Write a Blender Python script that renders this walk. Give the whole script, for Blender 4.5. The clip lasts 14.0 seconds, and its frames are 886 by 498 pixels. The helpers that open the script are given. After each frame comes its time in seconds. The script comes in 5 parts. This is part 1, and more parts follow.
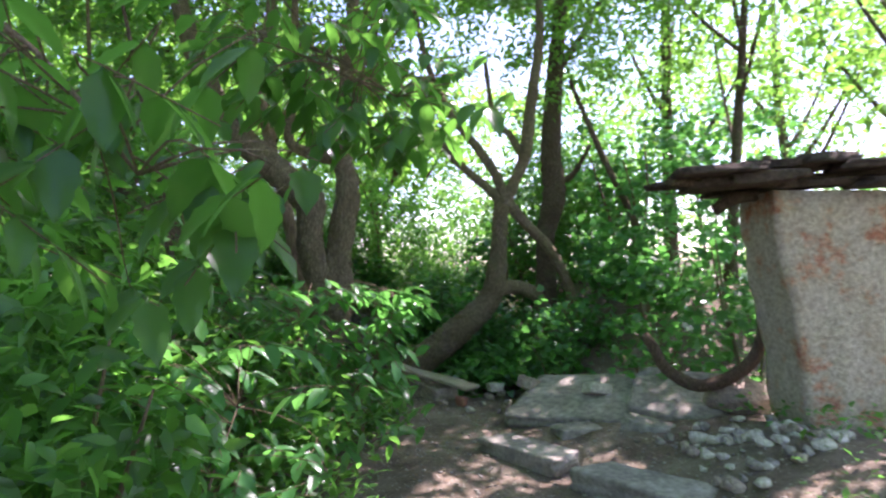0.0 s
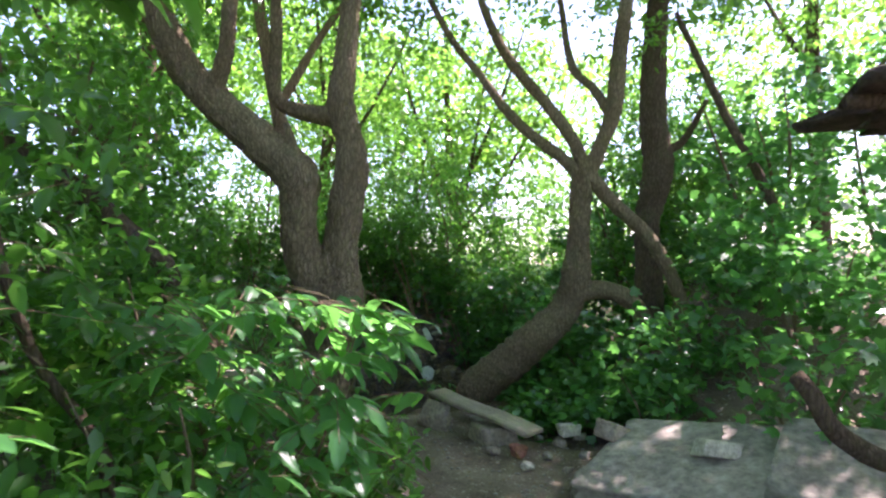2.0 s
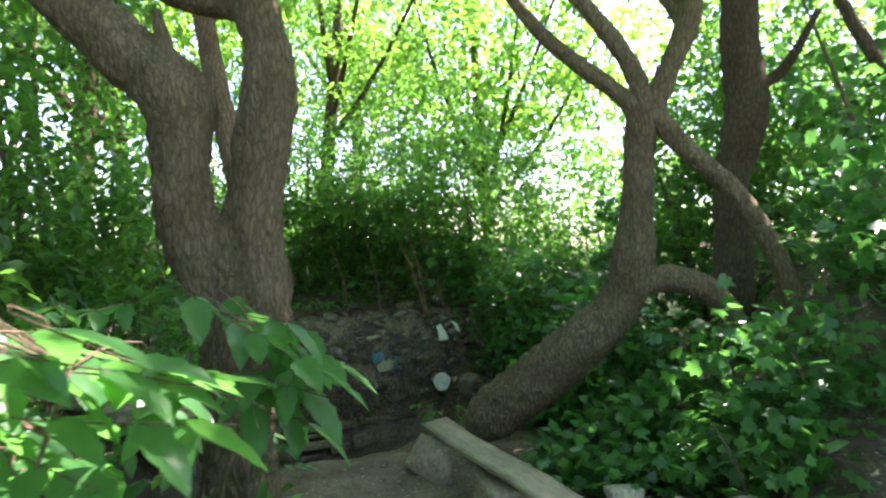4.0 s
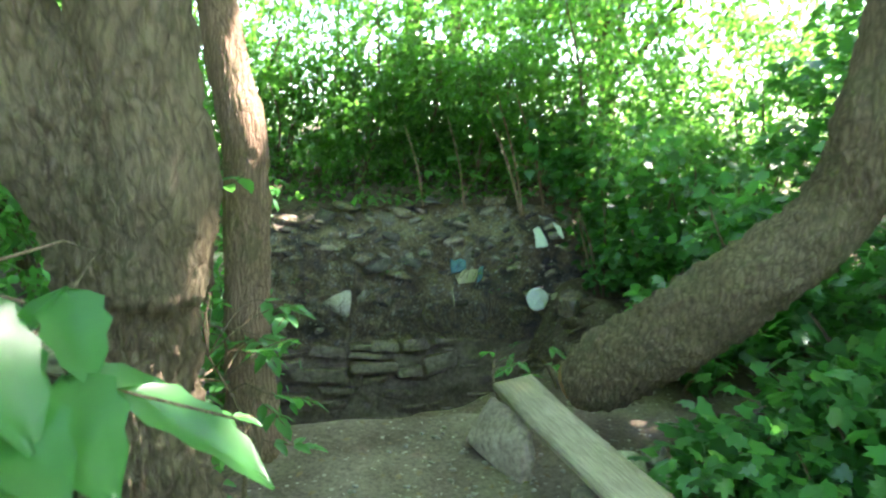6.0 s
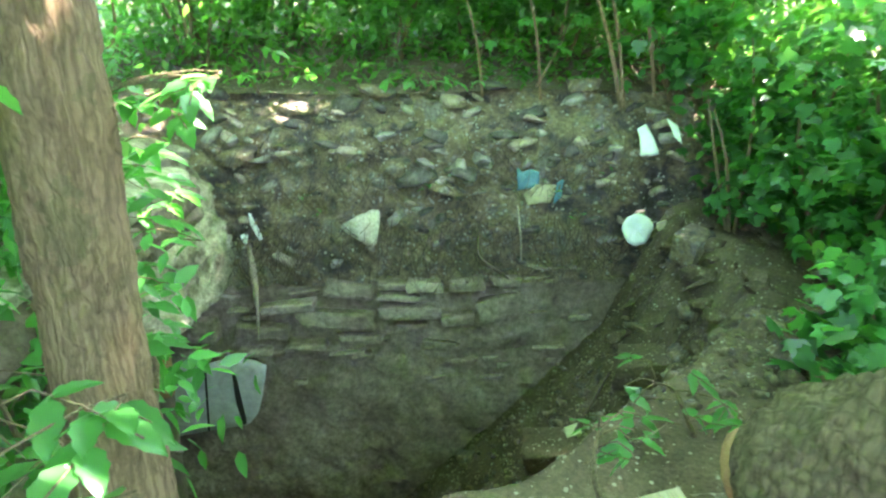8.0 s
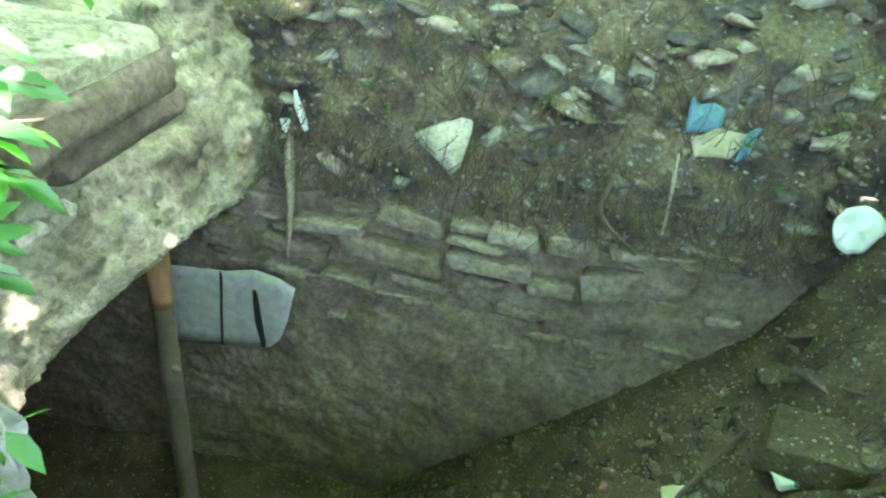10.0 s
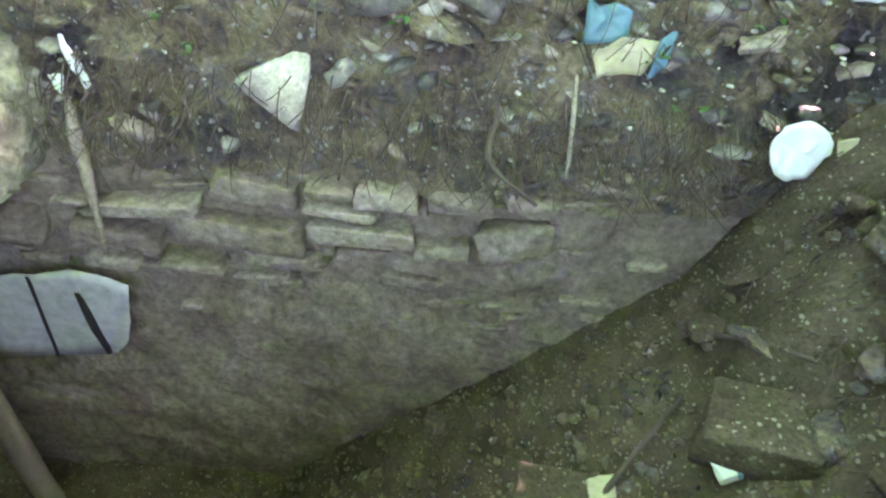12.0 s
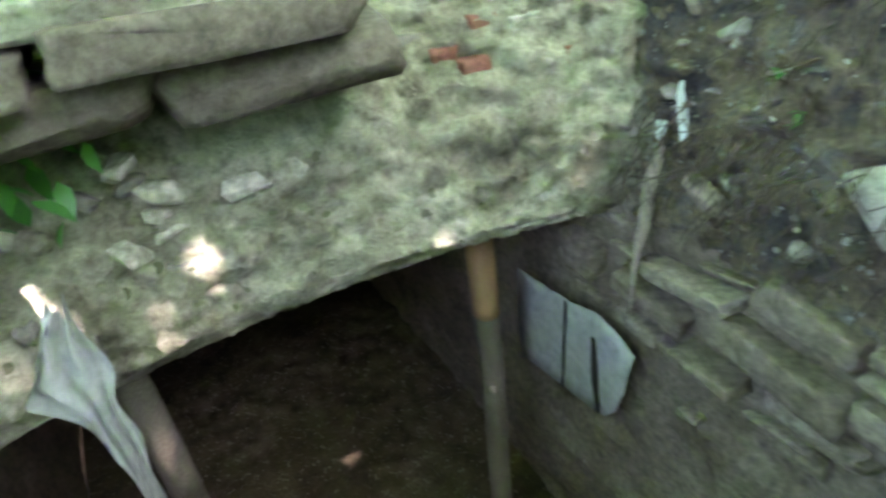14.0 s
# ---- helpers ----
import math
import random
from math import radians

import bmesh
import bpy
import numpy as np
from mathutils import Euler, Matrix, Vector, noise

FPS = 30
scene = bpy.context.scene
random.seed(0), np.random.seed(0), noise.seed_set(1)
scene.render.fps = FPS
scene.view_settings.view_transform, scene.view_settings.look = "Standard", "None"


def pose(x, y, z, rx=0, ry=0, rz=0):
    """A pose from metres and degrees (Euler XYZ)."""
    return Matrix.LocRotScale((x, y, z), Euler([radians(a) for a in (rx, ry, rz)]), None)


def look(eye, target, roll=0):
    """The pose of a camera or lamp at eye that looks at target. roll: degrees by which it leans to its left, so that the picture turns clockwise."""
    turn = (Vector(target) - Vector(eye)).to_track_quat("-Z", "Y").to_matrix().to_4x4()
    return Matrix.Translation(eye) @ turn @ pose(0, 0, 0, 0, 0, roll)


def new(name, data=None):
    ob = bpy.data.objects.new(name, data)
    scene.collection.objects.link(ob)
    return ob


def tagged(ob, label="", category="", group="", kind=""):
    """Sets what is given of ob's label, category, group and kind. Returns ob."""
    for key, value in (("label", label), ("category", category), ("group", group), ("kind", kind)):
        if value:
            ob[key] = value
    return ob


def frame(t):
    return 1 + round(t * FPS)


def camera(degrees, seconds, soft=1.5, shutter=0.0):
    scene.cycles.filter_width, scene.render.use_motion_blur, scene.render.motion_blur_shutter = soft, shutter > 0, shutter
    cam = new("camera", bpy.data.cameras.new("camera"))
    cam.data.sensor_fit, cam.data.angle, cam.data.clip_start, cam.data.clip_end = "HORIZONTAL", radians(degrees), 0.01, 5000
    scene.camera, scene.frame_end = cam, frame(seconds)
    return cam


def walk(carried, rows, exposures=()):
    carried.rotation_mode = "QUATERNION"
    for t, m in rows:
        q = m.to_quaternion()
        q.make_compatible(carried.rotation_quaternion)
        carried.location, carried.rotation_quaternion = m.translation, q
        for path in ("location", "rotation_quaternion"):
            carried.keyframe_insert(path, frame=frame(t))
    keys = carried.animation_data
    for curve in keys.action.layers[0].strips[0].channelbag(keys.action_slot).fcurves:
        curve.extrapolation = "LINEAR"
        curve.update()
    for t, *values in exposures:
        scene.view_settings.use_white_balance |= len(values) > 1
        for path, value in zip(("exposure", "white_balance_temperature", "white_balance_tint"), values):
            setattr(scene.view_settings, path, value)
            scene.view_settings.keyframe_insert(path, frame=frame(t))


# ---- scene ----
cam = camera(68.0, 14.0, 2.3, 0.3)
PATH = [
    (0.0, pose(0.000, 0.000, 1.600, 91.50, -0.00, 0.00)),
    (0.5, pose(0.165, 0.425, 1.628, 91.09, -0.36, 6.29)),
    (1.0, pose(0.310, 1.043, 1.608, 90.88, -0.22, 8.40)),
    (1.5, pose(0.426, 1.565, 1.595, 91.09, 0.59, 8.02)),
    (2.0, pose(0.561, 2.096, 1.599, 91.28, 0.54, 10.02)),
    (2.5, pose(0.627, 2.566, 1.548, 90.97, 0.59, 11.82)),
    (3.0, pose(0.624, 3.038, 1.564, 90.47, 0.49, 12.02)),
    (5.5, pose(0.331, 5.478, 1.471, 86.70, 0.53, 20.83)),
    (6.0, pose(0.222, 5.777, 1.443, 80.72, 0.03, 23.55)),
    (6.5, pose(0.007, 6.215, 1.447, 78.33, -0.79, 25.78)),
    (7.0, pose(-0.163, 6.588, 1.421, 76.83, -1.02, 25.09)),
    (7.5, pose(-0.336, 7.035, 1.425, 74.14, -0.29, 25.87)),
    (8.0, pose(-0.473, 7.364, 1.401, 69.47, -0.17, 29.26)),
    (10.5, pose(-1.341, 8.756, 1.286, 50.89, -5.36, 44.43)),
    (11.0, pose(-1.452, 8.874, 1.275, 46.30, -1.55, 38.51)),
    (11.5, pose(-1.390, 9.093, 1.236, 43.87, -8.05, 38.53)),
    (12.0, pose(-1.373, 9.312, 1.164, 47.73, -4.48, 34.81)),
    (12.5, pose(-1.415, 9.521, 1.108, 50.28, -3.94, 48.28)),
    (13.0, pose(-1.464, 9.715, 1.026, 54.75, 0.75, 55.05)),
    (13.5, pose(-1.432, 9.846, 1.022, 54.26, 1.71, 75.63)),
    (14.0, pose(-1.515, 9.854, 0.845, 57.51, 6.21, 94.22)),
]
walk(cam, PATH, [(0.0, 1.95, 6100, 46), (3.0, 2.4, 6350, 48), (5.5, 3.22, 6500, 28), (6.5, 4.1, 6450, 28), (8.0, 4.87, 6700, 18), (10.5, 5.13, 6350, 38), (12.0, 5.33, 6450, 60), (13.0, 5.0, 6350, 64), (14.0, 4.7, 6250, 42)])

SUN_DIR = Vector((0.47, 0.42, 1.0)).normalized()
world = bpy.data.worlds.new("sky")
scene.world = world
world.use_nodes = True
sky = world.node_tree.nodes.new("ShaderNodeTexSky")
sky.sky_type, sky.sun_disc = "NISHITA", False
sky.sun_elevation, sky.sun_rotation = math.asin(SUN_DIR.z), math.atan2(SUN_DIR.x, SUN_DIR.y)
world.node_tree.links.new(sky.outputs[0], world.node_tree.nodes["Background"].inputs[0])
world.node_tree.nodes["Background"].inputs[1].default_value = 0.15
lamp = bpy.data.lights.new("sun", "SUN")
lamp.energy, lamp.angle, lamp.color = 5.0, radians(0.5), (1.0, 0.95, 0.86)
new("sun", lamp).matrix_world = look(SUN_DIR * 30, (0, 0, 0))

# ---------------------------------------------------------------- materials


def material(name, rough=0.85, spec=0.3):
    m = bpy.data.materials.new(name)
    m.use_nodes = True
    b = m.node_tree.nodes["Principled BSDF"]
    b.inputs["Roughness"].default_value = rough
    b.inputs["Specular IOR Level"].default_value = spec
    return m, m.node_tree, b


def node(t, kind, **values):
    n = t.nodes.new(kind)
    for k, v in values.items():
        n.inputs[k].default_value = v
    return n


def ramp(t, source, stops):
    r = t.nodes.new("ShaderNodeValToRGB")
    e = r.color_ramp.elements
    while len(e) < len(stops):
        e.new(0.5)
    for i, (p, c) in enumerate(stops):
        e[i].position, e[i].color = p, (*c, 1)
    t.links.new(source, r.inputs[0])
    return r.outputs[0]


def mix(t, kind, fac, a, b):
    m = t.nodes.new("ShaderNodeMix")
    m.data_type, m.blend_type = "RGBA", kind
    for sock, v in ((m.inputs[0], fac), (m.inputs[6], a), (m.inputs[7], b)):
        if hasattr(v, "links"):
            t.links.new(v, sock)
        else:
            sock.default_value = v if isinstance(v, float) else (*v, 1)
    return m.outputs[2]


def noise_of(t, scale, detail=6.0, rough=0.6, stretch=(1, 1, 1), coord="Object"):
    c = t.nodes.new("ShaderNodeTexCoord")
    mp = t.nodes.new("ShaderNodeMapping")
    mp.inputs["Scale"].default_value = stretch
    n = node(t, "ShaderNodeTexNoise", Scale=scale, Detail=detail, Roughness=rough)
    t.links.new(c.outputs[coord], mp.inputs[0])
    t.links.new(mp.outputs[0], n.inputs["Vector"])
    return n.outputs[0]


def voronoi_of(t, scale, stretch=(1, 1, 1), feature="F1", out="Distance"):
    c = t.nodes.new("ShaderNodeTexCoord")
    mp = t.nodes.new("ShaderNodeMapping")
    mp.inputs["Scale"].default_value = stretch
    v = node(t, "ShaderNodeTexVoronoi", Scale=scale)
    v.feature = feature
    t.links.new(c.outputs["Object"], mp.inputs[0])
    t.links.new(mp.outputs[0], v.inputs["Vector"])
    return v.outputs[out]


def bump(t, b, height, strength, distance):
    n = node(t, "ShaderNodeBump", Strength=strength, Distance=distance)
    t.links.new(height, n.inputs["Height"])
    t.links.new(n.outputs[0], b.inputs["Normal"])


def math_of(t, op, a, b):
    n = t.nodes.new("ShaderNodeMath")
    n.operation = op
    for s, v in zip(n.inputs, (a, b)):
        if hasattr(v, "links"):
            t.links.new(v, s)
        else:
            s.default_value = v
    return n.outputs[0]


def earthy(name, stops, scale=3.0, fine=40.0, speck=None, strength=0.7, distance=0.02, rough=0.95):
    m, t, b = material(name, rough, 0.15)
    big = noise_of(t, scale, 8.0, 0.65)
    small = noise_of(t, fine, 6.0, 0.7)
    col = ramp(t, big, stops)
    col = mix(t, "OVERLAY", 0.75, col, ramp(t, small, [(0.3, (0.2, 0.2, 0.2)), (0.7, (0.8, 0.8, 0.8))]))
    if speck:
        v = voronoi_of(t, speck[0])
        pick = noise_of(t, speck[0] * 0.6, 2.0)
        on = math_of(t, "MULTIPLY", math_of(t, "LESS_THAN", v, speck[1]), math_of(t, "GREATER_THAN", pick, speck[2]))
        col = mix(t, "MIX", on, col, speck[3])
    t.links.new(col, b.inputs["Base Color"])
    bump(t, b, math_of(t, "ADD", small, math_of(t, "MULTIPLY", big, 2.0)), strength, distance)
    return m


def leaf_material(name, base, through_col, share=0.45):
    m, t, b = material(name, 0.32, 0.5)
    g = t.nodes.new("ShaderNodeNewGeometry")
    rnd = g.outputs["Random Per Island"]
    vein = noise_of(t, 25.0, 3.0)
    dark, lite = [c * 0.6 for c in base], [min(1, c * 1.5) for c in base]
    col = mix(t, "OVERLAY", 0.25, ramp(t, rnd, [(0.0, dark), (0.6, base), (0.93, lite), (1.0, (base[0] * 3.2, base[1] * 1.5, base[2]))]), vein)
    t.links.new(col, b.inputs["Base Color"])
    tr = t.nodes.new("ShaderNodeBsdfTranslucent")
    tcol = ramp(t, rnd, [(0.0, [c * 0.7 for c in through_col]), (1.0, [min(1, c * 1.25) for c in through_col])])
    t.links.new(tcol, tr.inputs[0])
    ms = node(t, "ShaderNodeMixShader", Fac=share)
    t.links.new(b.outputs[0], ms.inputs[1])
    t.links.new(tr.outputs[0], ms.inputs[2])
    t.links.new(ms.outputs[0], t.nodes["Material Output"].inputs[0])
    return m


def bark_material(name, dark, lite, scale=14.0, deep=0.03, long=0.3):
    m, t, b = material(name, 0.95, 0.1)
    c = t.nodes.new("ShaderNodeTexCoord")
    mp = t.nodes.new("ShaderNodeMapping")
    mp.inputs["Scale"].default_value = (1, 1, long)
    wob = node(t, "ShaderNodeTexNoise", Scale=scale * 0.7, Detail=4.0)
    add = node(t, "ShaderNodeMix", Factor=0.04)
    add.data_type = "VECTOR"
    v = node(t, "ShaderNodeTexVoronoi", Scale=scale * 2.4)
    v.feature = "DISTANCE_TO_EDGE"
    t.links.new(c.outputs["Object"], mp.inputs[0])
    t.links.new(c.outputs["Object"], wob.inputs["Vector"])
    t.links.new(mp.outputs[0], add.inputs[4])
    t.links.new(wob.outputs["Color"], add.inputs[5])
    t.links.new(add.outputs[1], v.inputs["Vector"])
    fib = noise_of(t, scale * 4.0, 8.0, 0.75, (1, 1, long * 0.7))
    wide = noise_of(t, 2.5, 5.0)
    lift = math_of(t, "ADD", math_of(t, "MULTIPLY", math_of(t, "MINIMUM", v.outputs["Distance"], 0.25), 1.2), math_of(t, "MULTIPLY", fib, 1.08))
    col = ramp(t, lift, [(0.28, [q * 0.6 for q in dark]), (0.5, [q * 0.75 for q in lite]), (0.66, lite), (0.9, [q * 1.4 for q in lite])])
    col = mix(t, "MULTIPLY", 0.8, col, ramp(t, wide, [(0.3, (0.6, 0.55, 0.5)), (0.7, (1, 1, 1))]))
    moss = noise_of(t, 5.0, 6.0)
    col = mix(t, "MIX", math_of(t, "MULTIPLY", math_of(t, "GREATER_THAN", moss, 0.6), 0.35), col, (0.12, 0.13, 0.06))
    t.links.new(col, b.inputs["Base Color"])
    bump(t, b, lift, 1.0, deep)
    return m


M_LEAF = leaf_material("leaf_green", (0.035, 0.12, 0.028), (0.17, 0.50, 0.06), 0.5)
M_LEAF_FAR = leaf_material("leaf_wood", (0.045, 0.13, 0.025), (0.26, 0.60, 0.07), 0.55)
M_LEAF_IVY = leaf_material("leaf_creeper", (0.035, 0.15, 0.04), (0.14, 0.50, 0.08), 0.4)
M_LEAF_FINE = leaf_material("leaf_fresh", (0.05, 0.20, 0.05), (0.18, 0.60, 0.10), 0.45)
M_BARK = bark_material("bark_furrowed", (0.055, 0.043, 0.027), (0.275, 0.225, 0.14), 15.0, 0.045, 0.33)
M_BARK_DARK = bark_material("bark_dark", (0.035, 0.028, 0.02), (0.15, 0.115, 0.08), 15.0)
M_BARK_THIN = bark_material("bark_young", (0.09, 0.06, 0.038), (0.34, 0.24, 0.155), 20.0, 0.03, 0.1)
M_TWIG = bark_material("bark_twig", (0.06, 0.05, 0.03), (0.2, 0.16, 0.1), 40.0, 0.006)
M_SOIL = earthy("trodden_soil", [(0.3, (0.085, 0.064, 0.045)), (0.55, (0.185, 0.148, 0.107)), (0.75, (0.27, 0.228, 0.17))], 2.2, 45.0, (28.0, 0.28, 0.55, (0.36, 0.32, 0.25)))
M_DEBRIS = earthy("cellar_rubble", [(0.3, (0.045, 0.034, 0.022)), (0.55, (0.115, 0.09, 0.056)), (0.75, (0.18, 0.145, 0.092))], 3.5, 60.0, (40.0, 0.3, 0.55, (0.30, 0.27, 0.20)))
M_RUBBLE = earthy("rubble_soil", [(0.28, (0.06, 0.048, 0.038)), (0.40, (0.12, 0.11, 0.105)), (0.47, (0.20, 0.155, 0.115)), (0.55, (0.31, 0.25, 0.155)), (0.62, (0.24, 0.215, 0.185)), (0.75, (0.38, 0.36, 0.31))], 4.0, 38.0, (26.0, 0.3, 0.57, (0.46, 0.44, 0.38)), 1.0, 0.05)
M_PLASTER = earthy("old_plaster", [(0.25, (0.11, 0.083, 0.06)), (0.42, (0.20, 0.158, 0.115)), (0.58, (0.275, 0.225, 0.168)), (0.75, (0.35, 0.30, 0.235))], 2.8, 26.0, (9.0, 0.12, 0.62, (0.38, 0.34, 0.28)), 0.7, 0.018)
M_STONE = earthy("split_limestone", [(0.3, (0.22, 0.175, 0.13)), (0.6, (0.33, 0.275, 0.21)), (0.8, (0.42, 0.37, 0.29))], 4.0, 30.0, None, 0.5, 0.01)
M_STONE_PALE = earthy("pale_limestone", [(0.3, (0.36, 0.33, 0.26)), (0.6, (0.5, 0.47, 0.37)), (0.8, (0.6, 0.57, 0.47))], 5.0, 35.0, None, 0.5, 0.01)
M_STONE_GREY = earthy("weathered_slab", [(0.3, (0.19, 0.17, 0.14)), (0.6, (0.30, 0.28, 0.23)), (0.8, (0.37, 0.34, 0.28))], 2.2, 16.0, None, 0.8, 0.02)
M_LIP = earthy("mossy_mortar", [(0.28, (0.10, 0.09, 0.065)), (0.42, (0.28, 0.26, 0.18)), (0.56, (0.46, 0.44, 0.31)), (0.75, (0.58, 0.56, 0.42))], 3.6, 24.0, (11.0, 0.2, 0.55, (0.20, 0.21, 0.12)), 1.0, 0.04)
# brown stone, darkened for the shade on the flagstones' front faces
M_FLAG_SHADED = earthy("shaded_brown_flagstone", [(0.3, (0.085, 0.068, 0.048)), (0.6, (0.17, 0.14, 0.10)), (0.8, (0.27, 0.24, 0.17))], 3.0, 28.0, None, 0.8, 0.015)
M_SLATE = earthy("blue_grey_stone", [(0.3, (0.055, 0.05, 0.044)), (0.6, (0.115, 0.104, 0.09)), (0.8, (0.21, 0.185, 0.155))], 4.0, 30.0, None, 0.6, 0.012)
M_BRICK = earthy("red_brick", [(0.3, (0.20, 0.085, 0.06)), (0.6, (0.33, 0.145, 0.095)), (0.8, (0.40, 0.26, 0.19))], 6.0, 50.0, None, 0.5, 0.008)
M_LIMEWASH = earthy("limewash_plaster", [(0.33, (0.36, 0.15, 0.085)), (0.40, (0.42, 0.27, 0.17)), (0.45, (0.40, 0.34, 0.24)), (0.75, (0.47, 0.42, 0.32))], 4.5, 28.0, None, 0.8, 0.02)
M_ROOFDIRT = earthy("rotten_roof", [(0.3, (0.045, 0.035, 0.028)), (0.6, (0.12, 0.095, 0.07)), (0.8, (0.17, 0.14, 0.11))], 4.0, 35.0, None, 1.0, 0.03)


def wood_material(name, dark, lite):
    m, t, b = material(name, 0.9, 0.15)
    grain = noise_of(t, 9.0, 8.0, 0.7, (1, 14, 14))
    stain = noise_of(t, 3.0, 5.0)
    col = mix(t, "MULTIPLY", 0.7, ramp(t, grain, [(0.3, dark), (0.7, lite)]), ramp(t, stain, [(0.35, (0.55, 0.55, 0.5)), (0.65, (1, 1, 1))]))
    t.links.new(col, b.inputs["Base Color"])
    bump(t, b, grain, 0.6, 0.006)
    return m


M_BOARD = wood_material("grey_board", (0.20, 0.17, 0.12), (0.44, 0.39, 0.28))
M_POST = wood_material("pit_prop", (0.12, 0.10, 0.075), (0.28, 0.24, 0.18))
M_RAWWOOD = wood_material("raw_wood", (0.34, 0.18, 0.09), (0.50, 0.31, 0.165))


def plain(name, col, rough=0.6, vary=0.25):
    m, t, b = material(name, rough, 0.3)
    n = noise_of(t, 18.0, 5.0)
    c = ramp(t, n, [(0.3, [v * (1 - vary) for v in col]), (0.7, col)])
    t.links.new(c, b.inputs["Base Color"])
    bump(t, b, n, 0.3, 0.006)
    return m


M_WHITE = plain("white_plastic", (0.72, 0.76, 0.72), 0.45, 0.15)
M_CLOTH = plain("dirty_cloth", (0.55, 0.56, 0.52), 0.9, 0.35)
M_SHEET = plain("asbestos_sheet", (0.50, 0.50, 0.47), 0.9, 0.35)
M_BLUE = plain("blue_plastic", (0.10, 0.25, 0.30), 0.5, 0.4)
M_YELLOW = plain("yellowed_paper", (0.50, 0.46, 0.28), 0.8, 0.3)
M_SLIT_SHADE = plain("slit_shade", (0.03, 0.028, 0.025), 0.9)
M_ROOT = plain("dead_root", (0.13, 0.10, 0.075), 0.95, 0.4)

# ---------------------------------------------------------------- mesh helpers
RNG = np.random.default_rng(7)


def mesh_of(name, verts, faces, mats, smooth=True, slots=None):
    """A mesh from arrays; faces is an (n, 3) or (n, 4) array."""
    verts, faces = np.asarray(verts, np.float32), np.asarray(faces, np.int32)
    me = bpy.data.meshes.new(name)
    k = faces.shape[1]
    me.vertices.add(len(verts))
    me.vertices.foreach_set("co", verts.ravel())
    me.loops.add(faces.size)
    me.loops.foreach_set("vertex_index", faces.ravel())
    me.polygons.add(len(faces))
    me.polygons.foreach_set("loop_start", np.arange(0, faces.size, k, dtype=np.int32))
    if smooth:
        me.polygons.foreach_set("use_smooth", np.ones(len(faces), bool))
    for m in mats if isinstance(mats, (list, tuple)) else [mats]:
        me.materials.append(m)
    if slots is not None:
        me.polygons.foreach_set("material_index", np.asarray(slots, np.int32))
    me.update(calc_edges=True)
    return me


def adopt(ob, parent, label=""):
    if parent is not None:
        ob.parent = parent
        ob.matrix_parent_inverse = Matrix.Translation(parent.matrix_basis.translation).inverted()
    return tagged(ob, label)


def part(name, bm, mat, parent=None, label=""):
    """One bmesh as one mesh object under a thing or under a part."""
    me = bpy.data.meshes.new(name)
    bm.to_mesh(me)
    bm.free()
    me.materials.append(mat)
    for p in me.polygons:
        p.use_smooth = True
    return adopt(new(name, me), parent, label)


def apart(name, verts, faces, mat, parent=None, label="", smooth=True):
    """Arrays as one mesh object under a thing or under a part."""
    return adopt(new(name, mesh_of(name, verts, faces, mat, smooth)), parent, label)


def thing(name, place, label, category, group=""):
    e = new(name)
    e.matrix_basis = Matrix.Translation(place)
    e.empty_display_size = 0.1
    return tagged(e, label, category, group)


def smooth(a, b, x):
    t = np.clip((np.asarray(x, float) - a) / (b - a), 0, 1)
    return t * t * (3 - 2 * t)


_H = RNG.random((64, 64, 64)).astype(np.float32)


def fuzz(p, scale, octaves=4, gain=0.55):
    """Value noise in -1..1 for an (n, 3) array of places."""
    p = np.asarray(p, float) * scale
    out, amp, total = np.zeros(len(p)), 1.0, 0.0
    for _ in range(octaves):
        i = np.floor(p).astype(int)
        f = p - i
        f = f * f * (3 - 2 * f)
        v = 0
        for dx in (0, 1):
            for dy in (0, 1):
                for dz in (0, 1):
                    w = (f[:, 0] if dx else 1 - f[:, 0]) * (f[:, 1] if dy else 1 - f[:, 1]) * (f[:, 2] if dz else 1 - f[:, 2])
                    v = v + w * _H[(i[:, 0] + dx) % 64, (i[:, 1] + dy) % 64, (i[:, 2] + dz) % 64]
        out += amp * (2 * v - 1)
        total += amp
        amp *= gain
        p = p * 2.03 + 17.3
    return out / total


def grid_faces(nu, nv):
    a = np.arange(nu * nv).reshape(nu, nv)
    return np.stack([a[:-1, :-1], a[1:, :-1], a[1:, 1:], a[:-1, 1:]], -1).reshape(-1, 4)


def spline(points, step=0.08):
    """Catmull-Rom through rows of (x, y, z, radius)."""
    p = np.asarray(points, float)
    p = np.vstack([2 * p[0] - p[1], p, 2 * p[-1] - p[-2]])
    out = []
    for i in range(1, len(p) - 2):
        n = max(2, int(np.linalg.norm(p[i + 1, :3] - p[i, :3]) / step))
        for t in np.arange(n) / n:
            out.append(0.5 * (2 * p[i] + (p[i + 1] - p[i - 1]) * t + (2 * p[i - 1] - 5 * p[i] + 4 * p[i + 1] - p[i + 2]) * t ** 2
                              + (3 * p[i] - p[i - 1] - 3 * p[i + 1] + p[i + 2]) * t ** 3))
    out.append(p[-2])
    return np.array(out)


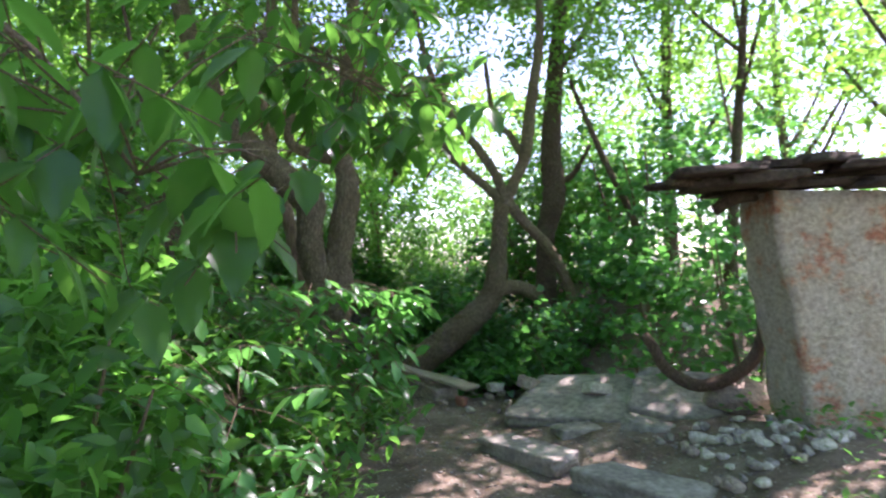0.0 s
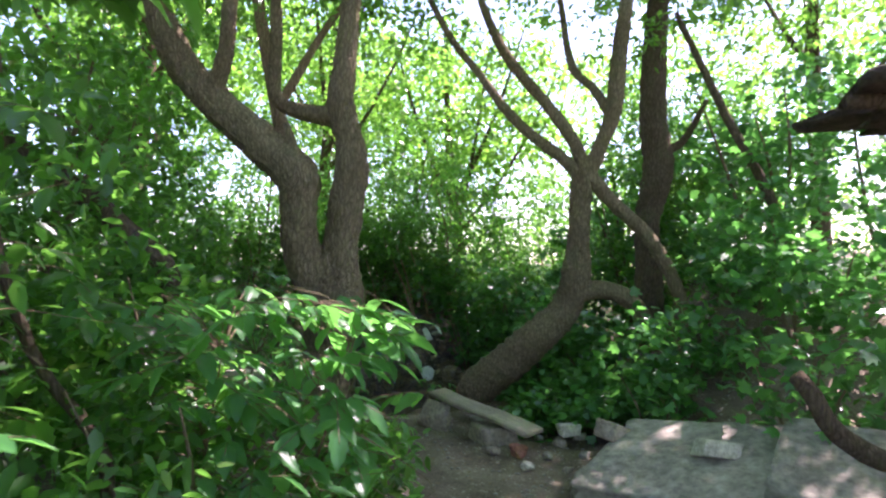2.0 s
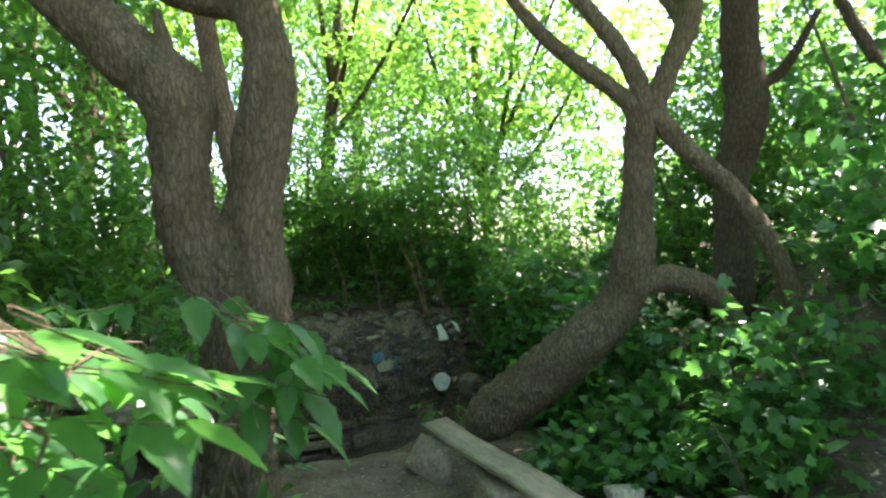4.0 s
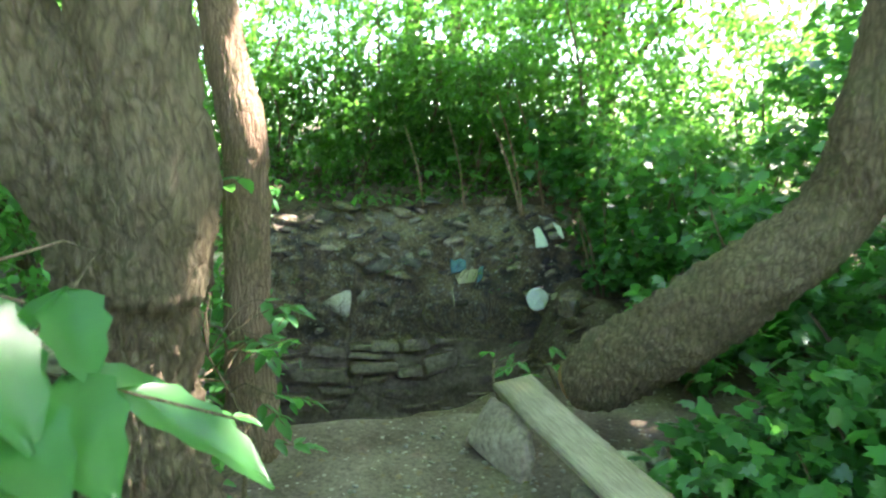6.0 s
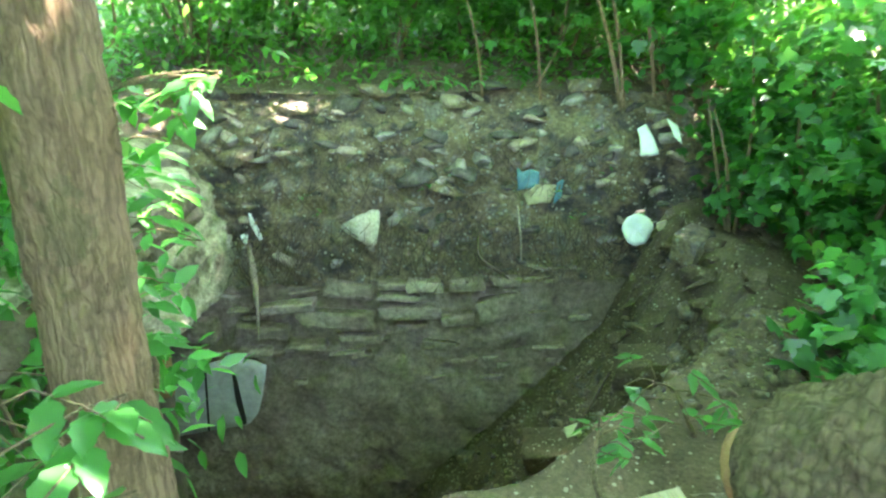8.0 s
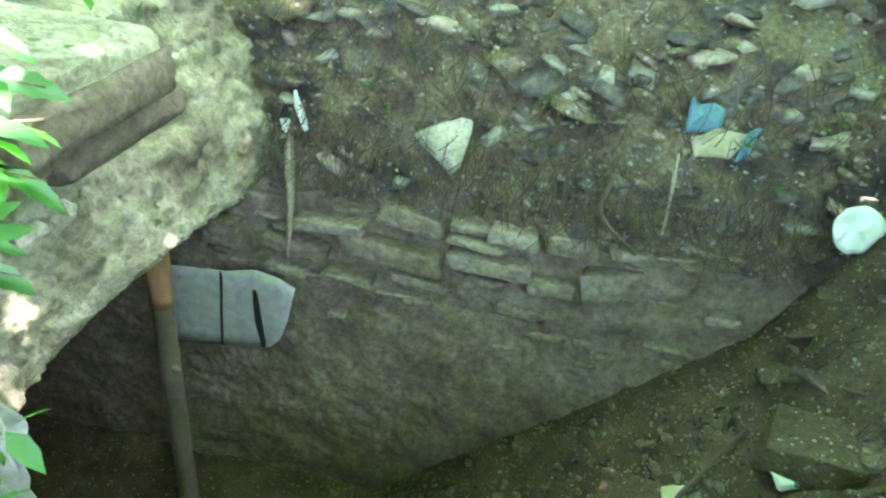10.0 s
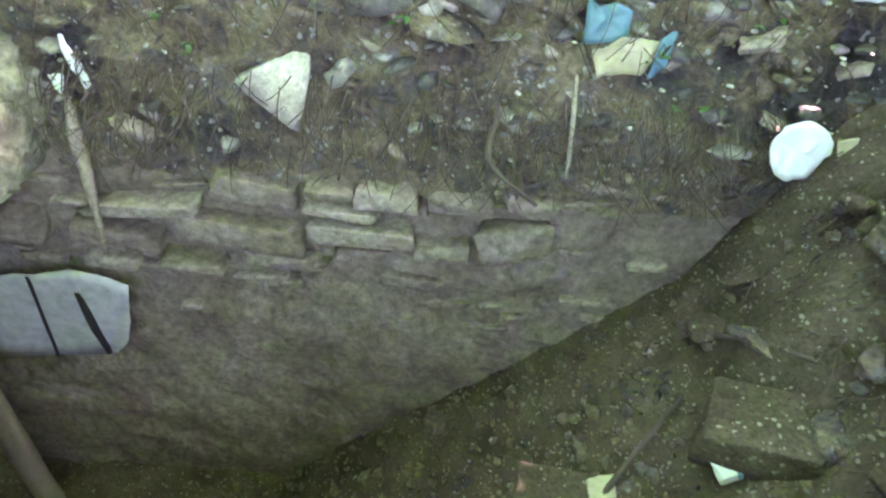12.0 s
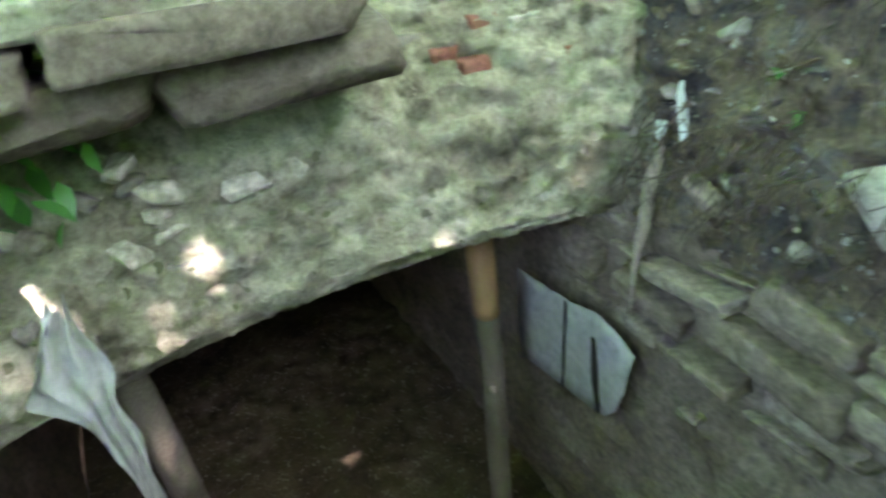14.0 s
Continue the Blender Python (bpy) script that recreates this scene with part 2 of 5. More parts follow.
def tube(points, sides=12, step=0.08, rough=0.06, ridges=0.0, seed=0.0):
    """Arrays of a tapered, uneven limb along rows of (x, y, z, radius), closed at both ends."""
    q = spline(points, step)
    c, r = q[:, :3], np.maximum(q[:, 3], 0.002)
    d = np.gradient(c, axis=0)
    d /= np.linalg.norm(d, axis=1)[:, None] + 1e-9
    side = np.cross(d, (0.31, 0.17, 0.93) if abs(d[0, 2]) < 0.9 else (1, 0.2, 0))
    side /= np.linalg.norm(side, axis=1)[:, None] + 1e-9
    up = np.cross(d, side)
    a = np.linspace(0, 2 * np.pi, sides, endpoint=False)
    ring = side[:, None, :] * np.cos(a)[None, :, None] + up[:, None, :] * np.sin(a)[None, :, None]
    base = c[:, None, :] + ring * r[:, None, None]
    flat = base.reshape(-1, 3)
    wob = fuzz(flat + seed, 3.0, 3) * rough
    if ridges:
        along = np.repeat(np.arange(len(c)) * step, sides)
        ang = np.tile(a, len(c))
        rp = np.stack([np.cos(ang) * 3.2, np.sin(ang) * 3.2, along * 4.5 + seed], 1)
        wob = wob + np.abs(fuzz(rp, 3.0, 3)) * ridges * 2.6 - ridges
    flat = flat + ring.reshape(-1, 3) * (wob * np.repeat(r, sides))[:, None]
    n = len(c)
    idx = np.arange(n * sides).reshape(n, sides)
    nxt = np.roll(idx, -1, 1)
    faces = np.stack([idx[:-1], nxt[:-1], nxt[1:], idx[1:]], -1).reshape(-1, 4)
    verts = np.vstack([flat, c[:1], c[-1:]])
    k = n * sides
    lo = np.stack([nxt[0], idx[0], np.full(sides, k), np.full(sides, k)], -1)
    hi = np.stack([idx[-1], nxt[-1], np.full(sides, k + 1), np.full(sides, k + 1)], -1)
    tri = np.vstack([faces[:, [0, 1, 2]], faces[:, [0, 2, 3]], lo[:, :3], hi[:, :3]])
    return verts, tri


def join(parts):
    v, f, n = [], [], 0
    for a, b in parts:
        v.append(a)
        f.append(np.asarray(b) + n)
        n += len(a)
    return np.vstack(v), np.vstack(f)


# leaf outlines: x across, y along from the stalk, z the droop
OVATE_V = np.array([(0, 0, 0), (-0.20, 0.28, 0.03), (0, 0.33, -0.02), (0.20, 0.28, 0.03), (-0.17, 0.62, 0.0), (0, 0.66, -0.05), (0.17, 0.62, 0.0), (0, 1.0, -0.14)])
OVATE_F = np.array([(0, 2, 1), (0, 3, 2), (1, 2, 5), (1, 5, 4), (2, 3, 6), (2, 6, 5), (4, 5, 7), (5, 6, 7)])
SMALL_V = np.array([(0, 0, 0), (-0.24, 0.45, 0.05), (0.24, 0.45, 0.05), (0, 1.0, -0.08)])
SMALL_F = np.array([(0, 2, 1), (1, 2, 3)])
LOBED_V = np.array([(0, 0, 0), (-0.30, -0.06, 0.0), (-0.52, 0.22, -0.05), (-0.34, 0.34, 0.02), (-0.42, 0.66, -0.05), (-0.17, 0.62, 0.02), (0, 1.0, -0.1),
                    (0.17, 0.62, 0.02), (0.42, 0.66, -0.05), (0.34, 0.34, 0.02), (0.52, 0.22, -0.05), (0.30, -0.06, 0.0), (0, 0.4, -0.03)])
LOBED_F = np.array([(12, i + 1, i) for i in range(11)] + [(12, 0, 11)])


BROAD_Y = np.linspace(0, 1, 9)
BROAD_W = 0.24 * np.sin(np.pi * BROAD_Y ** 0.72) ** 0.8 * (1 + 0.10 * np.cos(np.arange(9) * np.pi))
BROAD_V = np.array([(k * BROAD_W[i] * 0.5, y - 0.03 * (abs(k) == 1), 0.05 * abs(k) * BROAD_W[i] * 2 - 0.20 * y * y + 0.012 * math.sin(7 * y + 2 * k)) for i, y in enumerate(BROAD_Y) for k in (-2, -1, 0, 1, 2)])
BROAD_F = np.vstack([grid_faces(9, 5)[:, [0, 1, 2]], grid_faces(9, 5)[:, [0, 2, 3]]])


def leaves(places, sizes, tilt=0.6, shape="small", heading=None, droop=0.0, rng=RNG):
    """Arrays of leaves at the places: each turned at random, leaning up to tilt from level."""
    base, faces = {"small": (SMALL_V, SMALL_F), "ovate": (OVATE_V, OVATE_F), "lobed": (LOBED_V, LOBED_F), "broad": (BROAD_V, BROAD_F)}[shape]
    n = len(places)
    yaw = rng.uniform(0, 2 * np.pi, n) if heading is None else heading
    pitch = rng.normal(-droop, tilt, n)
    roll = rng.normal(0, tilt, n)
    cy, sy, cp, sp, cr, sr = np.cos(yaw), np.sin(yaw), np.cos(pitch), np.sin(pitch), np.cos(roll), np.sin(roll)
    fwd = np.stack([-sy * cp, cy * cp, sp], 1)
    right0 = np.stack([cy, sy, np.zeros(n)], 1)
    up0 = np.cross(right0, fwd)
    right = right0 * cr[:, None] + up0 * sr[:, None]
    up = np.cross(right, fwd)
    v = (base[None, :, 0, None] * right[:, None] + base[None, :, 1, None] * fwd[:, None] + base[None, :, 2, None] * up[:, None]) * np.asarray(sizes).reshape(-1, 1, 1)
    v = v + np.asarray(places)[:, None, :]
    f = faces[None] + (np.arange(n) * len(base))[:, None, None]
    return v.reshape(-1, 3), f.reshape(-1, 3)


WALKED = np.array([m.translation[:] for _, m in PATH])
WALKED = np.vstack([WALKED[:-1] + (WALKED[1:] - WALKED[:-1]) * k for k in np.linspace(0, 1, 8)])


def clear(p, gap):
    """Which of the places stay out of the walker's way."""
    keep = np.ones(len(p), bool)
    for w in WALKED:
        keep &= ((p - w) ** 2 * (1, 1, 0.8)).sum(1) > gap * gap
    return keep


def clumps(centres, radius, count, flat=0.7, rng=RNG):
    """Places gathered about the centres, thinner towards the outside."""
    c = np.repeat(np.asarray(centres), count, 0)
    d = rng.normal(0, 1, c.shape)
    d /= np.linalg.norm(d, axis=1)[:, None]
    return c + d * (rng.random(len(c)) ** 0.6)[:, None] * np.repeat(np.broadcast_to(radius, len(centres)), count)[:, None] * (1, 1, flat)


# ---------------------------------------------------------------- the lie of the land
# pit frame: u runs along the back wall, n comes from that wall towards the rim
PO, PU, PN = np.array((-2.92, 10.8)), np.array((0.839, 0.545)), np.array((0.545, -0.839))


def to_pit(x, y):
    dx, dy = np.asarray(x) - PO[0], np.asarray(y) - PO[1]
    return dx * PU[0] + dy * PU[1], dx * PN[0] + dy * PN[1]


def from_pit(u, n, z):
    u, n, z = np.broadcast_arrays(np.asarray(u, float), np.asarray(n, float), np.asarray(z, float))
    return np.stack([PO[0] + u * PU[0] + n * PN[0], PO[1] + u * PU[1] + n * PN[1], z], -1)


U0, U1, N1 = -0.95, 2.45, 2.64


def ground_z(x, y):
    x, y = np.asarray(x, float), np.asarray(y, float)
    u, n = to_pit(x, y)
    z = 0.26 * smooth(0.5, 1.7, x - 0.12 * (y - 6)) * smooth(4.5, 7.4, y)
    z = z + 1.1 * smooth(0.7, 2.6, x) * smooth(7.4, 9.6, y)
    z = z + 0.45 * smooth(1.2, 2.6, x) * (1 - smooth(4.0, 7.0, y)) * smooth(1.0, 4.0, y)
    z = z - 0.19 * smooth(3.6, 2.5, n) * smooth(3.0, 1.6, u)
    back = 0.82 + 0.35 * smooth(-0.6, -1.8, n) + 0.02 * np.clip(-n - 1.6, 0, 20)
    z = z + (back - z) * smooth(0.1, -0.4, n) * smooth(3.6, 2.2, u) * smooth(-8, -3, u)
    z = np.where(n < -0.2, np.maximum(z, back * smooth(4.0, 2.6, u)), z)
    left = 0.62 * smooth(-0.85, -1.4, u) * smooth(3.1, 2.35, n)
    z = np.maximum(z, left)
    z = z + 0.25 * smooth(-1.2, -3.2, x) * smooth(8.5, 6.5, y)
    far = np.hypot(x, y - 7)
    z = z + 0.05 * np.clip(far - 9, 0, 10)
    p = np.stack([x.ravel(), y.ravel(), np.zeros(x.size)], 1)
    z = z + (0.05 * fuzz(p, 0.9, 3) + 0.018 * fuzz(p, 6.0, 3)).reshape(x.shape)
    return z


def floor_z(u, n):
    """The rubble slope inside the pit."""
    d = np.maximum(-0.93 + 1.03 * (u - 1.5) + 0.11 * n + 1.1 * np.clip(n - 1.1, 0, 9), -2.75)
    p = from_pit(u, n, 0 * u).reshape(-1, 3)
    rim = ground_z(p[:, 0], p[:, 1]).reshape(np.shape(u))
    d = np.minimum(d, rim)
    lip = 2.50 - 0.45 * smooth(0.5, 1.1, u)
    k = smooth(0, 1, (n - lip) / (N1 - 0.03 - lip)) * smooth(-0.05, 0.35, u)
    d = d + (rim - d) * k
    side = smooth(1.60, 2.15, u + 0.10 * np.sin(n * 4) + 0.05 * np.sin(n * 11 + 1))
    d = d + (rim - d) * side
    q = np.stack([p[:, 0], p[:, 1], d.ravel()], 1)
    return d + (0.05 * fuzz(q, 2.6, 3) + 0.03 * fuzz(q, 11.0, 3)).reshape(np.shape(u)) * (1 - smooth(2.2, N1, n))


def axis(lo, hi, fine_lo, fine_hi, fine, grow=1.22):
    a = list(np.arange(fine_lo, fine_hi + 1e-6, fine))
    s = fine
    while a[-1] < hi:
        s *= grow
        a.append(a[-1] + s)
    s = fine
    while a[0] > lo:
        s *= grow
        a.insert(0, a[0] - s)
    return np.array(a)


def bank_n(z):
    """How far the face of the rubble bank lies from the wall's plane at a height."""
    tt = np.clip((np.asarray(z, float) + 0.42) / 1.24, 0, 1)
    return 0.04 - 0.32 * tt - 0.27 * smooth(0.72, 1.0, tt)


def build_ground():
    u = axis(-120, 120, -3.5, 4.6, 0.05)
    n = axis(-120, 120, -2.0, 11.2, 0.05)
    uu, nn = np.meshgrid(u, n, indexing="ij")
    w = from_pit(uu, nn, 0 * uu)
    w[..., 2] = ground_z(w[..., 0], w[..., 1])
    f = grid_faces(len(u), len(n))
    cu, cn = uu.ravel()[f].mean(1), nn.ravel()[f].mean(1)
    keep = ~((cu > -1.5) & (cu < U1) & (cn > -0.5) & (cn < N1))
    ob = new("ground", mesh_of("ground", w.reshape(-1, 3), f[keep], M_SOIL))
    tagged(ob, "trodden brown soil with stones under the trees", "ground", kind="structure")


def build_pit():
    u = np.arange(-4.6, U1 + 0.031, 0.03)
    n = np.arange(-0.06, N1 + 0.031, 0.03)
    uu, nn = np.meshgrid(u, n, indexing="ij")
    w = from_pit(uu, nn, floor_z(uu, nn))
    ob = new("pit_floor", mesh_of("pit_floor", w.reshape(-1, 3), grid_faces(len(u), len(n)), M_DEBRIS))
    tagged(ob, "sloping floor of earth and broken stone inside the collapsed cellar", "floor", kind="structure")

    # back wall: smooth old plaster below, loose rubble bank above it
    u = np.arange(-4.6, 2.7, 0.025)
    z = np.arange(-2.9, -0.28, 0.025)
    uu, zz = np.meshgrid(u, z, indexing="ij")
    p = from_pit(uu, 0 * uu, zz)
    d = 0.05 * fuzz(p.reshape(-1, 3), 1.3, 3) + 0.026 * fuzz(p.reshape(-1, 3) * (1, 1, 1.6), 5.0, 4) + 0.013 * np.round(2 * fuzz(p.reshape(-1, 3) * (1, 1, 2.0), 4.0, 3)) + 0.008 * fuzz(p.reshape(-1, 3), 24.0, 2)
    top = -0.33 + 0.03 * np.sin(uu * 3)
    d = d.reshape(uu.shape) - 0.10 * smooth(1.5, 2.5, uu) - 0.2 * smooth(top - 0.1, top + 0.05, zz)
    w = from_pit(uu, d, zz)
    ob = new("wall_back", mesh_of("wall_back", w.reshape(-1, 3), grid_faces(len(u), len(z))[:, ::-1], M_PLASTER))
    tagged(ob, "old cellar wall with brown crumbling plaster", "wall", kind="structure")
    z = np.linspace(0, 1, 62)
    u = np.arange(-1.9, 3.2, 0.022)
    uu, tt = np.meshgrid(u, z, indexing="ij")
    crest = from_pit(uu, 0 * uu - 0.55, 0 * uu).reshape(-1, 3)
    zt = ground_z(crest[:, 0], crest[:, 1]).reshape(uu.shape)
    zz = -0.42 + (zt + 0.42) * tt
    nn = 0.04 - 0.32 * tt - 0.27 * smooth(0.72, 1.0, tt)
    p = from_pit(uu, nn, zz).reshape(-1, 3)
    d = 0.09 * fuzz(p, 1.5, 3) + 0.10 * fuzz(p * (1, 1, 1.5), 5.5, 4) - 0.06 * np.abs(fuzz(p * (1, 1, 1.8), 11.0, 3)) + 0.03 * fuzz(p, 19.0, 3)
    w = from_pit(uu, nn + d.reshape(uu.shape) * (1 - 0.6 * tt ** 6), zz)
    ob = new("wall_bank", mesh_of("wall_bank", w.reshape(-1, 3), grid_faces(len(u), len(z))[:, ::-1], M_RUBBLE))
    tagged(ob, "crumbling bank of rubble, soil and roots above the cellar wall", "bank", kind="structure")

    # the wall under the near rim, and the end of the chamber
    u = np.arange(-4.6, 0.6, 0.05)
    z = np.linspace(-2.9, -0.05, 50)
    uu, zz = np.meshgrid(u, z, indexing="ij")
    p = from_pit(uu, 0 * uu, zz).reshape(-1, 3)
    w = from_pit(uu, N1 + 0.04 + 0.06 * fuzz(p, 3.0, 4).reshape(uu.shape), zz)
    ob = new("wall_near", mesh_of("wall_near", w.reshape(-1, 3), grid_faces(len(u), len(z)), M_PLASTER))
    tagged(ob, "shaded cellar wall under the rim", "wall", kind="structure")
    n = np.arange(-0.1, N1 + 0.15, 0.06)
    nn, zz = np.meshgrid(n, z, indexing="ij")
    p = from_pit(0 * nn - 4.5, nn, zz).reshape(-1, 3)
    w = from_pit(-4.5 + 0.06 * fuzz(p, 3.0, 4).reshape(nn.shape), nn, zz)
    ob = new("wall_end", mesh_of("wall_end", w.reshape(-1, 3), grid_faces(len(n), len(z)), M_PLASTER))
    tagged(ob, "dark end wall of the cellar", "wall", kind="structure")

    # the broken edge of the vault: face, ragged underside and roof of the chamber
    s = np.arange(-0.15, N1 + 0.3, 0.02)
    prof = np.array([(-3.6, -0.10), (-2.4, -0.12), (-1.4, -0.18), (-0.55, -0.28), (-0.18, -0.40), (0.0, -0.44), (0.06, -0.36), (0.04, -0.2), (0.0, -0.05), (-0.05, 0.12), (-0.12, 0.28), (-0.22, 0.40), (-0.24, 0.50), (-0.5, 0.60), (-0.75, 0.62)])
    k = np.linspace(0, len(prof) - 1, 110)
    pu, pz = np.interp(k, range(len(prof)), prof[:, 0]), np.interp(k, range(len(prof)), prof[:, 1])
    ss, _ = np.meshgrid(s, k, indexing="ij")
    uu = -1.0 - 0.17 * np.sin(np.pi * np.clip(ss / 2.4, 0, 1)) + pu[None, :]
    zz = pz[None, :] + 0 * ss
    p = from_pit(uu, ss, zz).reshape(-1, 3)
    a = fuzz(p, 2.2, 3).reshape(ss.shape)
    b = fuzz(p * (1, 1, 1.8), 9.0, 4).reshape(ss.shape)
    c = np.abs(fuzz(p * (1, 1, 2.2), 17.0, 3).reshape(ss.shape))
    uu = uu + 0.08 * a + 0.08 * b - 0.05 * c
    zz = zz + 0.07 * a * (pz < -0.1) + 0.05 * b * (pz < 0.1)
    w = from_pit(uu, ss, zz)
    ob = new("vault", mesh_of("vault", w.reshape(-1, 3), grid_faces(len(s), len(k)), M_LIP))
    tagged(ob, "broken edge of a stone vault with pale mossy mortar over the dark cellar", "vault", kind="structure")


build_ground()
build_pit()


# ---------------------------------------------------------------- trees
def tree(name, label, trunk, limbs, mat, crown=None, sides=18, ridges=0.12, group="", step=0.06):
    """A thing with a trunk, each limb and a crown; trunk and limbs are rows of (x, y, z, radius)."""
    t = thing(name, trunk[0][:3], label, "tree", group)
    v, f = tube(trunk, sides, step, 0.10, ridges, trunk[0][0])
    apart("trunk", v, f, mat, t)
    for k, l in enumerate(limbs):
        v, f = tube(l, max(7, min(64, sides // 2)), 0.03 if sides > 30 else 0.07, 0.12, ridges * 0.8, k * 3.1)
        apart("limb", v, f, mat, t)
    if crown is not None:
        v, f = crown
        apart("crown", v, f, M_LEAF_FAR, t, "green leaves lit through by the sun")
    return t


def sunlit(p):
    """Leaves kept after cutting gaps sunward so light falls on chosen trunks and saplings."""
    keep = np.ones(len(p), bool)
    d = np.array(SUN_DIR)
    for x, y, z, r in ((-1.06, 6.98, 1.05, 0.16), (-1.06, 7.0, 0.7, 0.12), (-1.35, 7.55, 0.6, 0.30), (-0.65, 5.0, 0.95, 0.32), (-1.1, 5.1, 1.0, 0.3), (-1.7, 8.05, 1.6, 0.2), (-2.4, 8.8, 0.9, 0.22), (-1.9, 7.9, 1.3, 0.25), (1.5, 8.7, 1.4, 0.3), (2.6, 8.2, 1.2, 0.4), (0.8, 11.2, 1.8, 0.4)):
        q = p - (x, y, z)
        keep &= (np.linalg.norm(q - (q @ d)[:, None] * d, axis=1) > r) | (q[:, 2] < 0.8)
    return keep


def crown_of(centre, spread, number, size, clump=26, radius=0.42, gap=1.1, rng=RNG, low=None):
    """Clumps of small leaves round twig ends inside an uneven ellipsoid."""
    d = rng.normal(0, 1, (number, 3))
    d /= np.linalg.norm(d, axis=1)[:, None]
    c = np.array(centre) + d * (rng.random(number) ** 0.45)[:, None] * np.array(spread) * rng.uniform(0.75, 1.15, (number, 1))
    if low is not None:
        c = c[c[:, 2] > low]
    p = clumps(c, rng.uniform(0.6, 1.3, len(c)) * radius, clump, 0.6, rng)
    p = p[clear(p, gap) & sunlit(p)]
    return leaves(p, rng.uniform(0.6, 1.25, len(p)) * size, 0.65, "small", droop=0.25, rng=rng)


tree("leaning_tree", "slender furrowed tree rising and forking from a leaning fallen trunk",
     [(-0.45, 9.05, 0.21, 0.14), (-0.37, 9.03, 0.25, 0.185), (-0.22, 9.0, 0.37, 0.205), (0.04, 8.95, 0.58, 0.20), (0.36, 8.94, 0.86, 0.185), (0.58, 8.94, 1.08, 0.17), (0.70, 8.95, 1.33, 0.155),
      (0.745, 8.95, 1.58, 0.148), (0.765, 8.95, 1.83, 0.118), (0.785, 8.95, 2.25, 0.108), (0.815, 8.95, 2.53, 0.12)],
     [[(0.82, 8.95, 2.45, 0.09), (0.62, 8.95, 2.66, 0.065), (0.14, 8.95, 3.08, 0.055), (-0.25, 8.9, 3.6, 0.045), (-0.6, 8.85, 4.1, 0.035), (-1.1, 8.8, 5.2, 0.02)],
      [(0.84, 8.95, 2.5, 0.085), (0.72, 8.95, 2.85, 0.07), (0.44, 8.95, 3.26, 0.062), (0.0, 8.95, 3.86, 0.055), (-0.3, 9.0, 4.7, 0.04), (-0.5, 9.2, 6.0, 0.02)],
      [(0.86, 8.95, 2.5, 0.09), (1.02, 8.97, 2.85, 0.08), (1.13, 9.0, 3.15, 0.09), (1.20, 9.0, 3.75, 0.085), (1.35, 9.1, 4.9, 0.06), (1.3, 9.2, 6.5, 0.03)],
      [(1.13, 9.0, 3.05, 0.06), (0.95, 9.1, 3.4, 0.05), (0.72, 9.3, 3.75, 0.045), (0.6, 9.4, 4.6, 0.03)],
      [(0.88, 8.95, 2.5, 0.08), (1.06, 8.93, 2.25, 0.075), (1.40, 8.93, 1.9, 0.075), (1.62, 8.93, 1.55, 0.07), (1.75, 8.95, 1.2, 0.07), (1.82, 8.97, 0.9, 0.07)],
      [(0.70, 8.95, 1.28, 0.12), (0.95, 8.97, 1.32, 0.10), (1.2, 9.0, 1.25, 0.095), (1.38, 9.05, 1.04, 0.09), (1.45, 9.1, 0.7, 0.09)]],
     M_BARK, crown_of((0.9, 9.9, 5.4), (2.6, 2.4, 1.8), 170, 0.11), 64, 0.13, "", 0.02)
tree("upright_tree", "dark upright tree with a swollen knot beside the leaning one",
     [(1.60, 10.3, 0.9, 0.20), (1.62, 10.3, 1.6, 0.17), (1.62, 10.3, 2.1, 0.16), (1.75, 10.3, 2.75, 0.20), (1.70, 10.3, 3.35, 0.17), (1.74, 10.3, 4.3, 0.15), (1.9, 10.4, 6.0, 0.10), (2.0, 10.5, 8.0, 0.05)],
     [[(1.8, 10.3, 2.9, 0.07), (2.05, 10.3, 3.05, 0.05), (2.3, 10.2, 3.5, 0.03)], [(1.75, 10.3, 4.6, 0.08), (2.4, 10.6, 5.6, 0.05), (3.0, 10.8, 6.9, 0.02)]],
     M_BARK_DARK, crown_of((1.9, 10.8, 6.4), (2.8, 2.6, 2.4), 260, 0.12))
